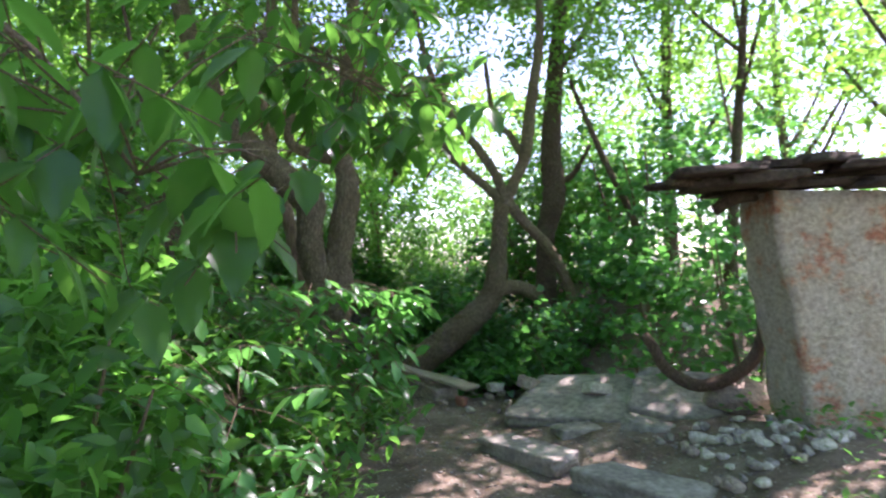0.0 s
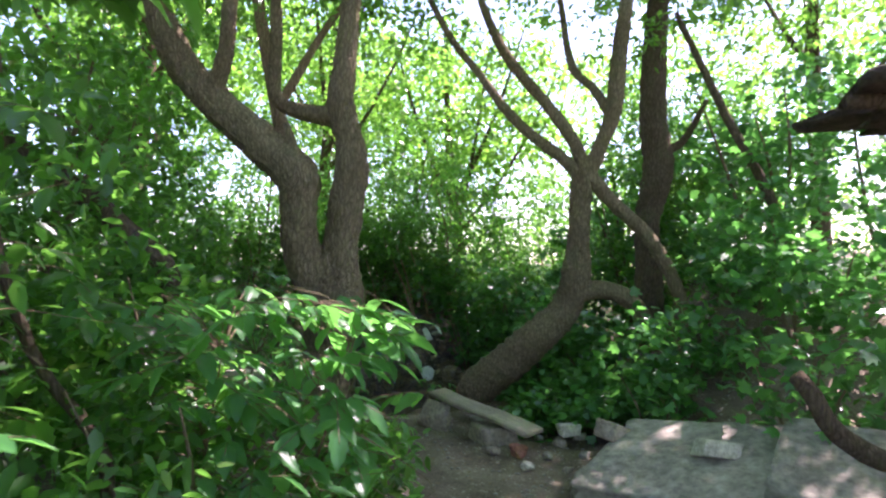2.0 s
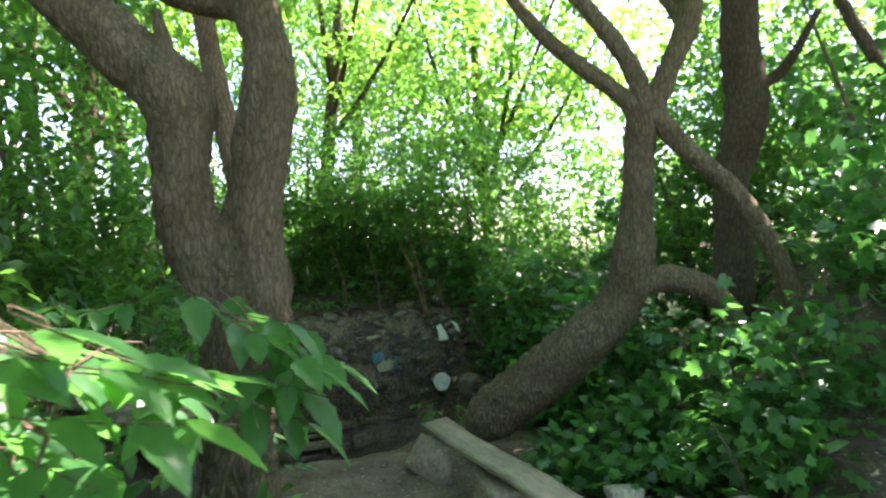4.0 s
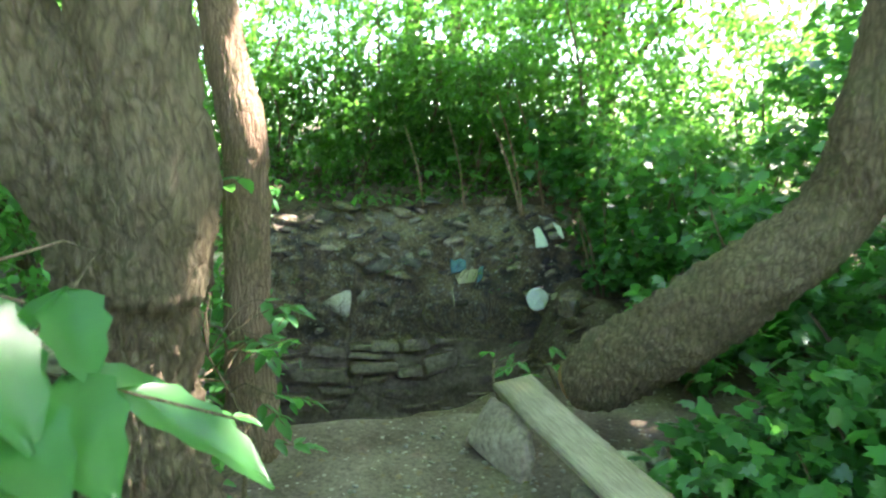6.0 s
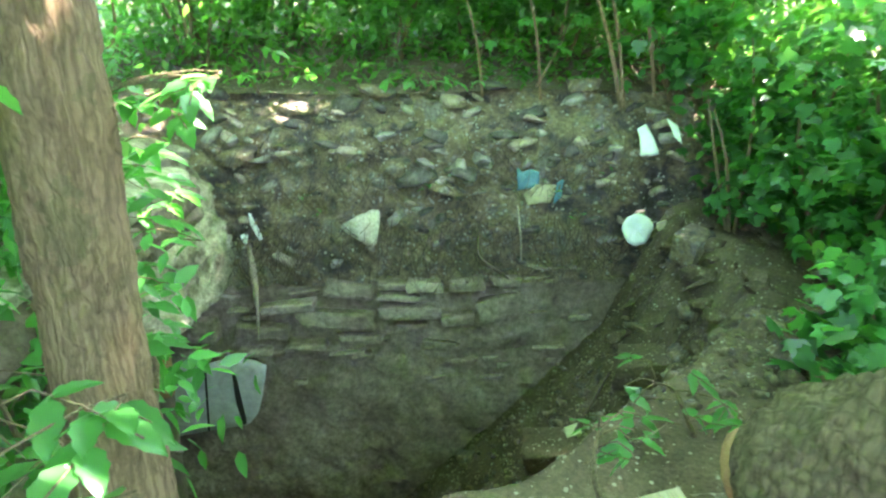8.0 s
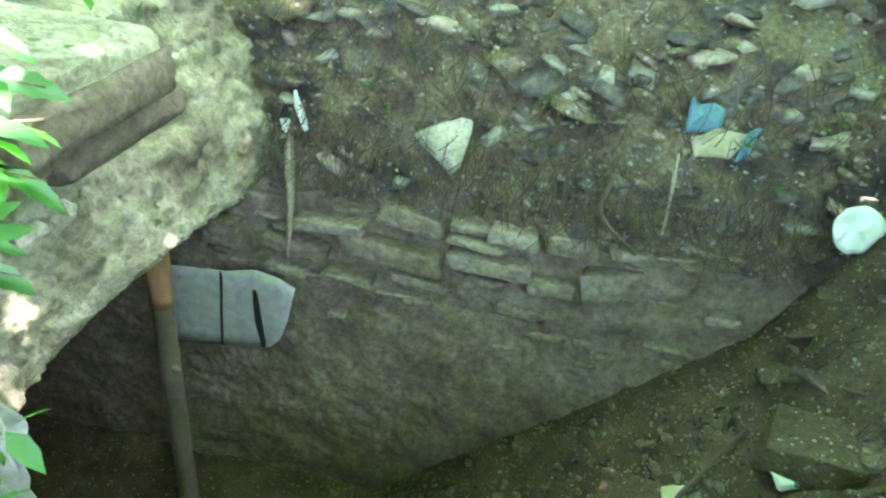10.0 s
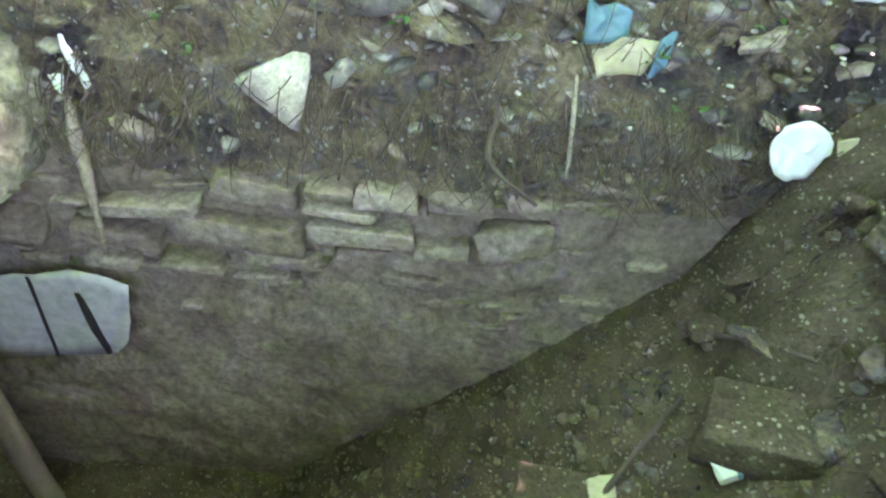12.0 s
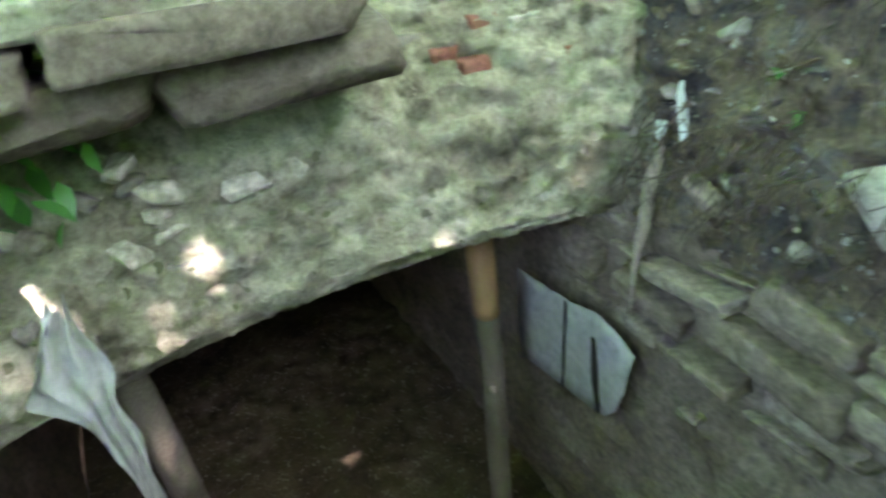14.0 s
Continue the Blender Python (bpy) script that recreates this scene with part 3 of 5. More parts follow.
tree("forked_tree", "thick forked tree with deeply furrowed grey-brown bark and knotty bends",
     [(-1.24, 7.06, -0.15, 0.29), (-1.24, 7.05, 0.2, 0.22), (-1.235, 7.02, 0.6, 0.175), (-1.225, 7.01, 1.0, 0.175), (-1.22, 7.0, 1.2, 0.195), (-1.22, 6.99, 1.4, 0.22), (-1.21, 6.96, 1.56, 0.21), (-1.22, 6.92, 1.66, 0.15), (-1.22, 6.91, 1.72, 0.06)],
     [[(-1.19, 6.98, 1.12, 0.12), (-1.26, 6.92, 1.38, 0.16), (-1.335, 6.85, 1.58, 0.152), (-1.37, 6.81, 1.76, 0.143), (-1.378, 6.80, 1.93, 0.138), (-1.377, 6.80, 2.10, 0.145), (-1.375, 6.79, 2.24, 0.168), (-1.47, 6.78, 2.37, 0.16),
       (-1.60, 6.76, 2.48, 0.15), (-1.80, 6.72, 2.66, 0.14), (-2.03, 6.68, 2.88, 0.135), (-2.30, 6.62, 3.25, 0.125), (-2.6, 6.5, 4.1, 0.09), (-2.8, 6.5, 5.2, 0.06), (-3.0, 6.5, 7.0, 0.03)],
      [(-1.14, 7.0, 1.05, 0.14), (-1.10, 6.99, 1.35, 0.165), (-1.122, 6.98, 1.58, 0.16), (-1.10, 6.98, 1.83, 0.142), (-1.05, 6.98, 2.115, 0.145), (-1.018, 6.98, 2.31, 0.145), (-1.03, 6.98, 2.55, 0.12), (-1.10, 6.98, 2.85, 0.11),
       (-1.07, 7.0, 3.2, 0.09), (-1.0, 7.1, 4.2, 0.07), (-0.9, 7.2, 5.8, 0.05), (-0.8, 7.3, 7.2, 0.03)],
      [(-1.09, 6.98, 2.76, 0.07), (-1.21, 6.98, 2.765, 0.078), (-1.50, 6.97, 2.83, 0.062), (-1.63, 6.96, 2.93, 0.058), (-1.63, 6.94, 3.1, 0.052), (-1.55, 6.8, 3.5, 0.045), (-1.5, 6.6, 4.6, 0.03)],
      [(-1.42, 6.74, 2.32, 0.07), (-1.40, 6.72, 2.50, 0.045), (-1.43, 6.70, 2.66, 0.022)],
      [(-2.0, 6.66, 2.92, 0.08), (-1.86, 6.6, 3.2, 0.06), (-1.8, 6.6, 3.8, 0.05), (-1.7, 6.8, 5.2, 0.03)],
      [(-1.19, 7.0, 0.45, 0.11), (-1.11, 7.0, 0.15, 0.10), (-1.02, 7.02, -0.12, 0.11)]],
     M_BARK, crown_of((-2.2, 7.6, 5.6), (3.2, 2.8, 2.0), 420, 0.11, low=3.2), 128, 0.15, "", 0.02)
tree("young_tree", "slim straight tree with reddish finely furrowed bark at the pit rim",
     [(-1.72, 8.05, -0.25, 0.18), (-1.76, 8.10, 0.0, 0.14), (-1.79, 8.12, 0.5, 0.112), (-1.77, 8.12, 1.0, 0.105), (-1.755, 8.12, 1.45, 0.10), (-1.82, 8.12, 1.74, 0.095), (-1.87, 8.13, 2.0, 0.09), (-1.95, 8.14, 2.3, 0.085), (-2.14, 8.2, 3.0, 0.075), (-2.45, 8.3, 4.5, 0.055), (-2.7, 8.4, 6.5, 0.03)],
     [[(-2.18, 8.21, 3.15, 0.05), (-1.7, 8.6, 4.2, 0.035), (-1.0, 9.0, 5.2, 0.02)]],
     M_BARK_THIN, crown_of((-2.0, 8.9, 5.4), (2.4, 2.4, 1.6), 240, 0.11, low=3.4), 72, 0.09, "", 0.02)

# unseen high crowns, added only to shade the path and the pit
for x, y, z, number in [(0.9, 10.2, 7.4, 62), (-2.8, 7.8, 7.6, 90), (-0.6, 6.6, 7.6, 80), (-1.8, 9.8, 8.0, 100), (1.2, 4.2, 7.8, 105), (-1.6, 2.6, 7.6, 80), (3.2, 8.0, 7.8, 34), (0.2, 12.8, 8.0, 125), (1.9, 14.2, 8.2, 140),
                       (1.6, 1.4, 8.0, 110), (4.6, 5.0, 8.4, 80), (2.5, 11.0, 7.6, 78), (1.3, 6.9, 7.6, 36), (3.4, 12.9, 8.0, 75), (4.9, 9.6, 8.0, 64)]:
    rng = np.random.default_rng(int(900 + x * 10 + y * 100))
    v, f = crown_of((x, y, z), (2.1, 2.1, 1.1), number, 0.20, 54, 0.5, 1.4, rng, 5.6)
    tagged(new("canopy", mesh_of("canopy", v, f, M_LEAF_FAR)), "unseen high leaves added to shade the clearing", "canopy", kind="stuff")

# trees round about, further off
WOOD = [(-5.5, 10.5, 0.16), (-4.2, 14.5, 0.14), (-1.5, 16.5, 0.16), (4.6, 13.2, 0.15), (4.2, 9.6, 0.09), (8.6, 11.2, 0.16), (5.2, 5.8, 0.14), (-5.2, 6.0, 0.17),
        (-4.2, 2.2, 0.15), (3.8, 0.5, 0.15), (-1.0, -4.5, 0.17), (-7.5, 14.0, 0.16), (8.5, 15.5, 0.17), (-8.5, 8.5, 0.17), (-5.5, 19.5, 0.17)]
for i, (x, y, r) in enumerate(WOOD):
    rng = np.random.default_rng(100 + i)
    z0 = float(ground_z(np.array([x]), np.array([y]))[0]) - 0.15
    lean = rng.uniform(-0.5, 0.5, 2)
    trunk = [(x, y, z0, r * 1.35), (x + 0.1 * lean[0], y + 0.1 * lean[1], z0 + 0.8, r), (x + 0.5 * lean[0], y + 0.5 * lean[1], z0 + 2.4, r * 0.85),
             (x + lean[0], y + lean[1], z0 + 4.4, r * 0.6), (x + 1.2 * lean[0], y + lean[1], z0 + 7.5, r * 0.2)]
    limbs = []
    for k in range(4):
        a, h = rng.uniform(0, 6.28), rng.uniform(1.8, 4.2)
        q = np.array((x + lean[0] * h / 4.6, y + lean[1] * h / 4.6, z0 + h))
        e = np.array((np.cos(a), np.sin(a), 1.1))
        limbs.append([(*q, r * 0.45), (*(q + e * 0.7), r * 0.32), (*(q + e * 1.5 + (0, 0, 0.3)), r * 0.2), (*(q + e * 2.2 + (0, 0, 0.9)), r * 0.08)])
    far = math.hypot(x, y - 6) > 9.5
    tree("wood_tree", "leafy tree with a dark trunk in the surrounding wood", trunk, limbs, M_BARK_DARK,
         crown_of((x, y, z0 + 4.9), (2.6, 2.6, 2.6), (160 if x > 4 else 300) if r > 0.1 else 90, 0.14 if not far else 0.17, 26, 0.5, 1.4, rng, z0 + 1.5), 12, 0.08, "trees of the wood")


# ---------------------------------------------------------------- shrubs and low plants
def shrub(place, height, width, number, size, shape="small", stems=5, mat=M_LEAF, label="dense green shrub with thin stems", seed=0, gap=0.75, name="shrub", low=0.12, clump=22, over=False):
    rng = np.random.default_rng(500 + seed)
    x, y = place
    z0 = float(ground_z(np.array([x]), np.array([y]))[0])
    t = thing(name, (x, y, z0 - 0.05), label, "shrub", "shrubs of the thicket")
    for k in range(stems):
        a, s = rng.uniform(0, 6.28), rng.uniform(0.3, 0.9) * width
        top = np.array((x + np.cos(a) * s, y + np.sin(a) * s, z0 + height * rng.uniform(0.6, 0.95)))
        b = np.array((x + np.cos(a) * 0.08, y + np.sin(a) * 0.08, z0 - 0.08))
        m = (b + top) / 2 + (0.1 * np.cos(a + 1), 0.1 * np.sin(a + 1), 0.12 * height)
        r = 0.008 + 0.006 * height
        if not clear(np.array([m, top]), 0.35).all():
            continue
        v, f = tube([(*b, r), (*(b * 0.6 + m * 0.4), r * 0.9), (*m, r * 0.75), (*top, r * 0.3)], 6, 0.12, 0.1)
        apart("stem", v, f, M_TWIG, t)
    d = rng.normal(0, 1, (number, 3))
    d /= np.linalg.norm(d, axis=1)[:, None]
    c = d * (rng.random(number) ** 0.4)[:, None] * (width, width, height * 0.52) + (x, y, z0 + height * 0.52)
    c = c[c[:, 2] > z0 + low]
    p = clumps(c, 0.26 * rng.uniform(0.6, 1.3, len(c)), clump, 0.6, rng)
    u, n = to_pit(p[:, 0], p[:, 1])
    inside = (u > U0 - 0.25) & (u < 2.2) & (n > -0.15) & (n < N1 + 0.1)
    p = p[clear(p, gap) & (over | ~inside)]
    v, f = leaves(p, rng.uniform(0.6, 1.25, len(p)) * size, 0.55, shape, droop=0.3, rng=rng)
    apart("foliage", v, f, mat, t)
    return t


k = 0
for x, y, h, w, num, s in [(-2.6, 5.0, 2.6, 1.0, 221, 0.1), (-2.1, 3.6, 2.0, 0.9, 204, 0.1), (-3.4, 6.6, 3.0, 1.3, 255, 0.105), (-3.6, 4.2, 3.2, 1.2, 255, 0.105), (-1.35, 5.0, 1.15, 0.6, 90, 0.075), (-1.5, 2.2, 1.5, 0.7, 170, 0.095),
                           (-4.8, 8.8, 3.2, 1.3, 150, 0.09), (-3.2, 8.2, 1.7, 0.8, 153, 0.095), (-2.3, 6.1, 1.5, 0.7, 153, 0.095), (-0.75, 6.15, 0.75, 0.45, 60, 0.075), (-0.9, 3.9, 0.95, 0.5, 70, 0.075), (-5.4, 3.4, 3.6, 1.5, 160, 0.1),
                           (2.6, 8.3, 1.6, 0.8, 220, 0.08), (3.4, 7.2, 2.0, 1.0, 240, 0.085), (2.9, 9.9, 2.6, 1.1, 280, 0.085), (4.4, 8.4, 2.8, 1.3, 300, 0.09), (2.3, 7.0, 0.9, 0.55, 60, 0.075), (4.6, 11.2, 3.2, 1.4, 150, 0.09),
                           (-3.6, 12.3, 2.04, 1, 186, 0.085), (-2.5, 12.6, 2.21, 1, 204, 0.085), (-1.2, 13, 2.465, 1.1, 210, 0.085), (0.3, 13, 2.55, 1.2, 210, 0.085), (1.5, 12, 2.21, 1.1, 186, 0.085), (-4.8, 11.3, 2.21, 1.1, 173, 0.085),
                           (-0.3, 12, 1.7, 0.8, 136, 0.085), (0.2, 14.8, 3.4, 1.6, 204, 0.11), (-2.6, 14.6, 3.4, 1.6, 204, 0.11), (2.8, 14.4, 3.4, 1.6, 204, 0.11), (-5.2, 14, 3.4, 1.6, 204, 0.11), (-1.9, 13.4, 1.36, 1.2, 161, 0.09), (-3.2, 13.6, 1.53, 1.2, 161, 0.09), (2.8, 11.6, 2.21, 1.2, 173, 0.09), (-0.6, 13.9, 1.7, 1.3, 161, 0.09)]:
    if k < 12 and y < 6.3:
        shrub((x, y), h, w, int(num * 0.8), s * 1.35, "ovate", 3, M_LEAF, "leafy green shrub with broad pointed leaves", k, low=0.02, clump=18)
    elif x > 1.4 and y < 12.5:
        shrub((x, y), h, w, int(num * (0.28 if x > 2.0 and y < 10 else 0.8)), 0.12, "lobed", 3, M_LEAF_IVY, "tall tangle of creeper with lobed bright green leaves", k, name="creeper", low=0.02, clump=11)
    else:
        shrub((x, y), h, w, num, s, "small", 3, M_LEAF, seed=k, low=0.02)
    k += 1
for x, y, h, w, num, s in [(0.35, 10.55, 1.3, 0.55, 90, 0.10), (0.85, 9.9, 1.0, 0.6, 80, 0.10), (-0.25, 11.35, 1.5, 0.6, 100, 0.10), (-0.75, 11.9, 1.3, 0.55, 80, 0.10), (0.6, 11.4, 1.7, 0.7, 110, 0.10), (1.6, 8.4, 0.8, 0.6, 70, 0.10), (1.1, 8.6, 0.6, 0.45, 50, 0.10), (0.55, 8.45, 0.4, 0.35, 30, 0.09), (2.4, 9.0, 1.0, 0.7, 80, 0.10), (0.35, 8.42, 0.35, 0.32, 36, 0.09), (0.75, 8.72, 0.5, 0.38, 50, 0.10), (0.95, 8.2, 0.4, 0.4, 45, 0.09), (1.35, 7.9, 0.5, 0.4, 45, 0.09)]:
    shrub((x, y), h, w, num, s, "lobed", 4, M_LEAF_IVY, "lush creeper with lobed bright green leaves", 50 + k, 0.7, "creeper", 0.05, 9)
    k += 1

# the wood beyond, too thick to see through
rng = np.random.default_rng(61)
a, r = rng.uniform(0, 2 * np.pi, 3000), rng.uniform(14.5, 24, 3000)
c = np.stack([r * np.cos(a), 7 + r * np.sin(a), 0.3 + 8.5 * rng.random(3000) ** 1.8], 1)
p = clumps(c, rng.uniform(0.5, 1.1, len(c)), 24, 0.7, rng)
v, f = leaves(p, rng.uniform(0.7, 1.3, len(p)) * 0.26, 0.6, "small", droop=0.2, rng=rng)
tagged(new("far_wood", mesh_of("far_wood", v, f, M_LEAF_FAR)), "thick green wood closing the view all round", "wood", kind="stuff")

c = np.stack([rng.uniform(-5, 7, 620), rng.uniform(15.5, 21, 620), 1.5 + 5.5 * rng.random(620)], 1)
p = clumps(c, rng.uniform(0.35, 0.8, len(c)), 24, 0.7, rng)
v, f = leaves(p, rng.uniform(0.7, 1.3, len(p)) * 0.17, 0.6, "small", droop=0.2, rng=rng)
tagged(new("far_wood", mesh_of("far_wood", v, f, M_LEAF_FAR)), "sunlit leaves of the wood behind the pit", "wood", kind="stuff")

# undergrowth on the soil, thin on the path
rng = np.random.default_rng(77)
gp = np.stack([rng.uniform(-7, 7, 30000), rng.uniform(-1, 16, 30000)], 1)
u, n = to_pit(gp[:, 0], gp[:, 1])
bare = ((u > U0 - 0.3) & (u < 2.3) & (n > -0.35) & (n < 3.6)) | (np.abs(gp[:, 0] - np.interp(gp[:, 1], [0, 3, 6, 9], [0.3, 0.4, 0.0, -1.0])) < 0.75) | ((gp[:, 0] > 0.2) & (gp[:, 0] < 2.4) & (gp[:, 1] > 3.8) & (gp[:, 1] < 8.2))
gp = gp[~bare]
gz = ground_z(gp[:, 0], gp[:, 1])
pl = np.column_stack([gp, gz + rng.uniform(0.02, 0.22, len(gp))])
v, f = leaves(pl, rng.uniform(0.05, 0.1, len(pl)), 0.4, "small", droop=0.1, rng=rng)
tagged(new("undergrowth", mesh_of("undergrowth", v, f, M_LEAF)), "low green undergrowth covering the soil", "undergrowth", kind="stuff")
rng = np.random.default_rng(78)
cu, cn = rng.uniform(-2.5, 3.5, 900), -0.62 - 2.8 * rng.random(900) ** 1.3
c = from_pit(cu, cn, 0 * cu)
c[:, 2] = ground_z(c[:, 0], c[:, 1]) + 0.05 + 0.5 * rng.random(900) ** 1.5
p = clumps(c, rng.uniform(0.08, 0.22, 900), 9, 0.7, rng)
v, f = leaves(p, rng.uniform(0.05, 0.11, len(p)), 0.5, "small", droop=0.15, rng=rng)
tagged(new("undergrowth", mesh_of("undergrowth", v, f, M_LEAF)), "low leafy plants on the ground above the pit", "undergrowth", kind="stuff")
for u, n, h, w, num in [(2.75, 0.55, 0.8, 0.4, 60), (2.7, 1.25, 0.7, 0.42, 60), (2.75, 1.9, 0.6, 0.4, 50), (2.55, 0.1, 1.3, 0.4, 70), (2.2, -0.45, 0.9, 0.4, 60)]:
    x, y, _ = from_pit(u, n, 0.0)
    shrub((x, y), h, w, num, 0.10, "lobed", 3, M_LEAF_IVY, "lush creeper with lobed bright green leaves", 90 + int(u * 10 + n * 7), 0.6, "creeper", -0.3, 9)
for u, n, h in ((-0.7, -1.35, 1.4), (0.1, -1.2, 1.3), (0.8, -1.35, 1.6), (1.4, -1.1, 1.4), (-1.3, -1.1, 1.3)):
    x, y, _ = from_pit(u, n, 0.0)
    shrub((x, y), h, 0.6, 120, 0.085, "small", 5, M_LEAF, seed=320 + int(u * 10), low=0.05)
shrub((-3.9, 8.7), 4.6, 1.3, 250, 0.13, "ovate", 4, M_LEAF, "tall leafy shrub with broad pointed leaves", 303, low=0.6, clump=16)
shrub((-3.6, 6.4), 4.4, 1.1, 170, 0.13, "ovate", 4, M_LEAF, "tall leafy shrub with broad pointed leaves", 304, low=1.4, clump=16)
shrub((1.65, 11.3), 2.9, 0.95, 240, 0.09, "small", 4, M_LEAF, seed=301, low=0.1)
shrub((2.3, 12.6), 3.6, 1.2, 260, 0.10, "small", 4, M_LEAF, seed=302, low=0.1)
for x, y, h, w, num in [(-0.12, 10.2, 0.5, 0.26, 34), (0.0, 9.75, 0.35, 0.2, 20)]:
    shrub((x, y), h, w, num, 0.10, "lobed", 3, M_LEAF_IVY, "small creeper with lobed leaves on the pit slope", 310 + num, 0.6, "creeper", 0.0, 9, True)
for u, n, h, w, num in [(-1.75, 2.1, 1.1, 0.42, 60), (-1.9, 1.4, 1.0, 0.45, 55), (-1.7, 2.8, 1.1, 0.42, 55), (-2.2, 0.6, 1.2, 0.5, 60), (-1.9, -0.4, 1.0, 0.5, 55), (-2.7, 1.8, 1.8, 0.7, 90)]:
    x, y, _ = from_pit(u, n, 0.0)
    shrub((x, y), h, w, num, 0.095, "ovate", 3, M_LEAF_FINE, "bright leafy shrub growing on top of the vault", 130 + int(u * -10 + n * 7), 0.9, "shrub", 0.3, 10)
for x, y, h, w, num in [(-2.50, 8.28, 1.2, 0.36, 75), (-2.15, 8.32, 0.8, 0.3, 45), (-2.75, 8.55, 1.1, 0.34, 55)]:
    shrub((x, y), h, w, num, 0.095, "ovate", 4, M_LEAF_FINE, "bright leafy shrub beside the slim tree at the rim", 160 + int(x * -10), 0.72, "shrub", 0.0, 9, True)


# ---------------------------------------------------------------- plants with large leaves
def sprays(name, label, root, spots, leaf, rng_seed, pairs=3, mat=M_LEAF_FINE, shape="broad", droop=0.35, toward=None, stem_r=0.004, category="sapling"):
    """A sapling: stems from the root to the spots, each with a feathered leaf of paired leaflets."""
    rng = np.random.default_rng(rng_seed)
    t = thing(name, root, label, category)
    r0 = np.asarray(root, float)
    spots = [np.asarray(c, float) for c in spots]
    if not spots:
        return t
    top = np.mean(spots, 0) * 0.6 + np.array(max(spots, key=lambda c: np.linalg.norm(c - r0))) * 0.4
    bend = (r0 + top) / 2 + (0.06 * rng.normal(), 0.06 * rng.normal(), 0.06)
    apart("main_stem", *tube([(*r0, stem_r * 2.6), (*bend, stem_r * 2.0), (*top, stem_r)], 7, 0.08, 0.08), M_TWIG, t)
    for c in spots:
        a = rng.uniform(0, 2 * np.pi) if toward is None else toward + rng.normal(0, 0.6)
        d = np.array((-np.sin(a), np.cos(a), -rng.uniform(0.1, droop + 0.15)))
        start = c - d * leaf * 1.2
        along = [bend + (top - bend) * q for q in np.linspace(-0.5, 1, 9)]
        foot = min(along, key=lambda q: np.linalg.norm(q - start))
        mid = (foot + start) / 2 + (0, 0, 0.04)
        stalk = tube([(*foot, stem_r * 0.8), (*mid, stem_r * 0.7), (*start, stem_r * 0.5), (*(c + d * leaf * 0.9), stem_r * 0.25)], 5, 0.08, 0.05)
        stem = apart("stem", *stalk, M_TWIG, t)
        pl, hd, sz = [], [], []
        for k in range(pairs):
            q = start + d * leaf * (0.35 + 0.75 * k)
            for sgn in (-1, 1):
                pl.append(q)
                hd.append(a + sgn * rng.uniform(0.7, 1.15))
                sz.append(leaf * rng.uniform(0.75, 1.1))
        pl.append(start + d * leaf * (0.35 + 0.75 * (pairs - 0.6)))
        hd.append(a)
        sz.append(leaf * 1.15)
        for p, h, s in zip(pl, hd, sz):
            v, f = leaves(np.array([p]), np.array([s]), 0.22, shape, np.array([h]), droop, rng)
            apart("leaf", v, f, mat, stem)
    return t


def spots_in(centre, spread, number, seed, gap=0.45):
    rng = np.random.default_rng(seed)
    p = np.asarray(centre) + rng.uniform(-1, 1, (number * 2, 3)) * np.asarray(spread)
    return p[clear(p, gap)][:number]


def gz_at(x, y):
    return float(ground_z(np.array([x]), np.array([y]))[0])


sprays("hanging_branch", "hanging branch with broad dark green pointed leaves", (-1.35, 1.55, 2.35), spots_in((-0.74, 1.40, 1.74), (0.36, 0.24, 0.30), 26, 1), 0.15, 11, 2, M_LEAF, droop=0.8, category="branch")
sprays("overhead_branch", "leafy branch hanging over the path", (-0.9, 3.2, 2.75), spots_in((-0.40, 3.0, 2.42), (0.62, 0.4, 0.30), 40, 2), 0.14, 12, 2, M_LEAF, droop=0.6, category="branch")
sprays("overhead_branch", "drooping leafy branch beside the path", (-1.3, 3.6, 2.85), spots_in((-0.62, 2.95, 2.42), (0.55, 0.4, 0.30), 46, 61), 0.14, 61, 2, M_LEAF, droop=0.6, category="branch")
sprays("elder_sapling", "young tree with glossy feathered leaves beside the path", (-0.95, 5.3, gz_at(-0.95, 5.3)), spots_in((-0.52, 5.12, 1.33), (0.36, 0.22, 0.14), 16, 3), 0.16, 13, 2, M_LEAF_FINE, droop=0.4, toward=-1.2)
sprays("elder_sapling", "leafy sapling in the thicket by the path", (-1.35, 5.2, gz_at(-1.35, 5.2)), spots_in((-1.2, 5.0, 0.95), (0.5, 0.5, 0.5), 40, 4), 0.16, 14, 2, M_LEAF_FINE, droop=0.4)
sprays("elder_sapling", "low leafy sapling by the path", (-0.8, 4.8, gz_at(-0.8, 4.8)), spots_in((-0.62, 4.95, 0.75), (0.42, 0.3, 0.45), 44, 5), 0.16, 15, 2, M_LEAF_FINE, droop=0.4)
sprays("elder_sapling", "sapling with bright feathered leaves at the pit rim", (-2.35, 8.55, gz_at(-2.35, 8.55) - 0.02), [np.array(q) + RNG.uniform(-1, 1, 3) * (0.09, 0.07, 0.1) for q in ((-2.58, 8.82, 1.13), (-2.25, 8.86, 1.1), (-2.35, 8.78, 0.72), (-2.45, 8.85, 0.9), (-2.62, 8.7, 0.8), (-2.5, 8.7, 0.55), (-2.7, 8.7, 1.25)) for _ in range(4)], 0.11, 16, 2, M_LEAF_FINE, droop=0.3)
sprays("elder_sapling", "bright leafy sapling between the tree trunks", (-1.45, 7.65, gz_at(-1.45, 7.65)), spots_in((-1.4, 7.6, 0.5), (0.26, 0.26, 0.5), 22, 7), 0.10, 17, 2, M_LEAF_FINE, droop=0.2)
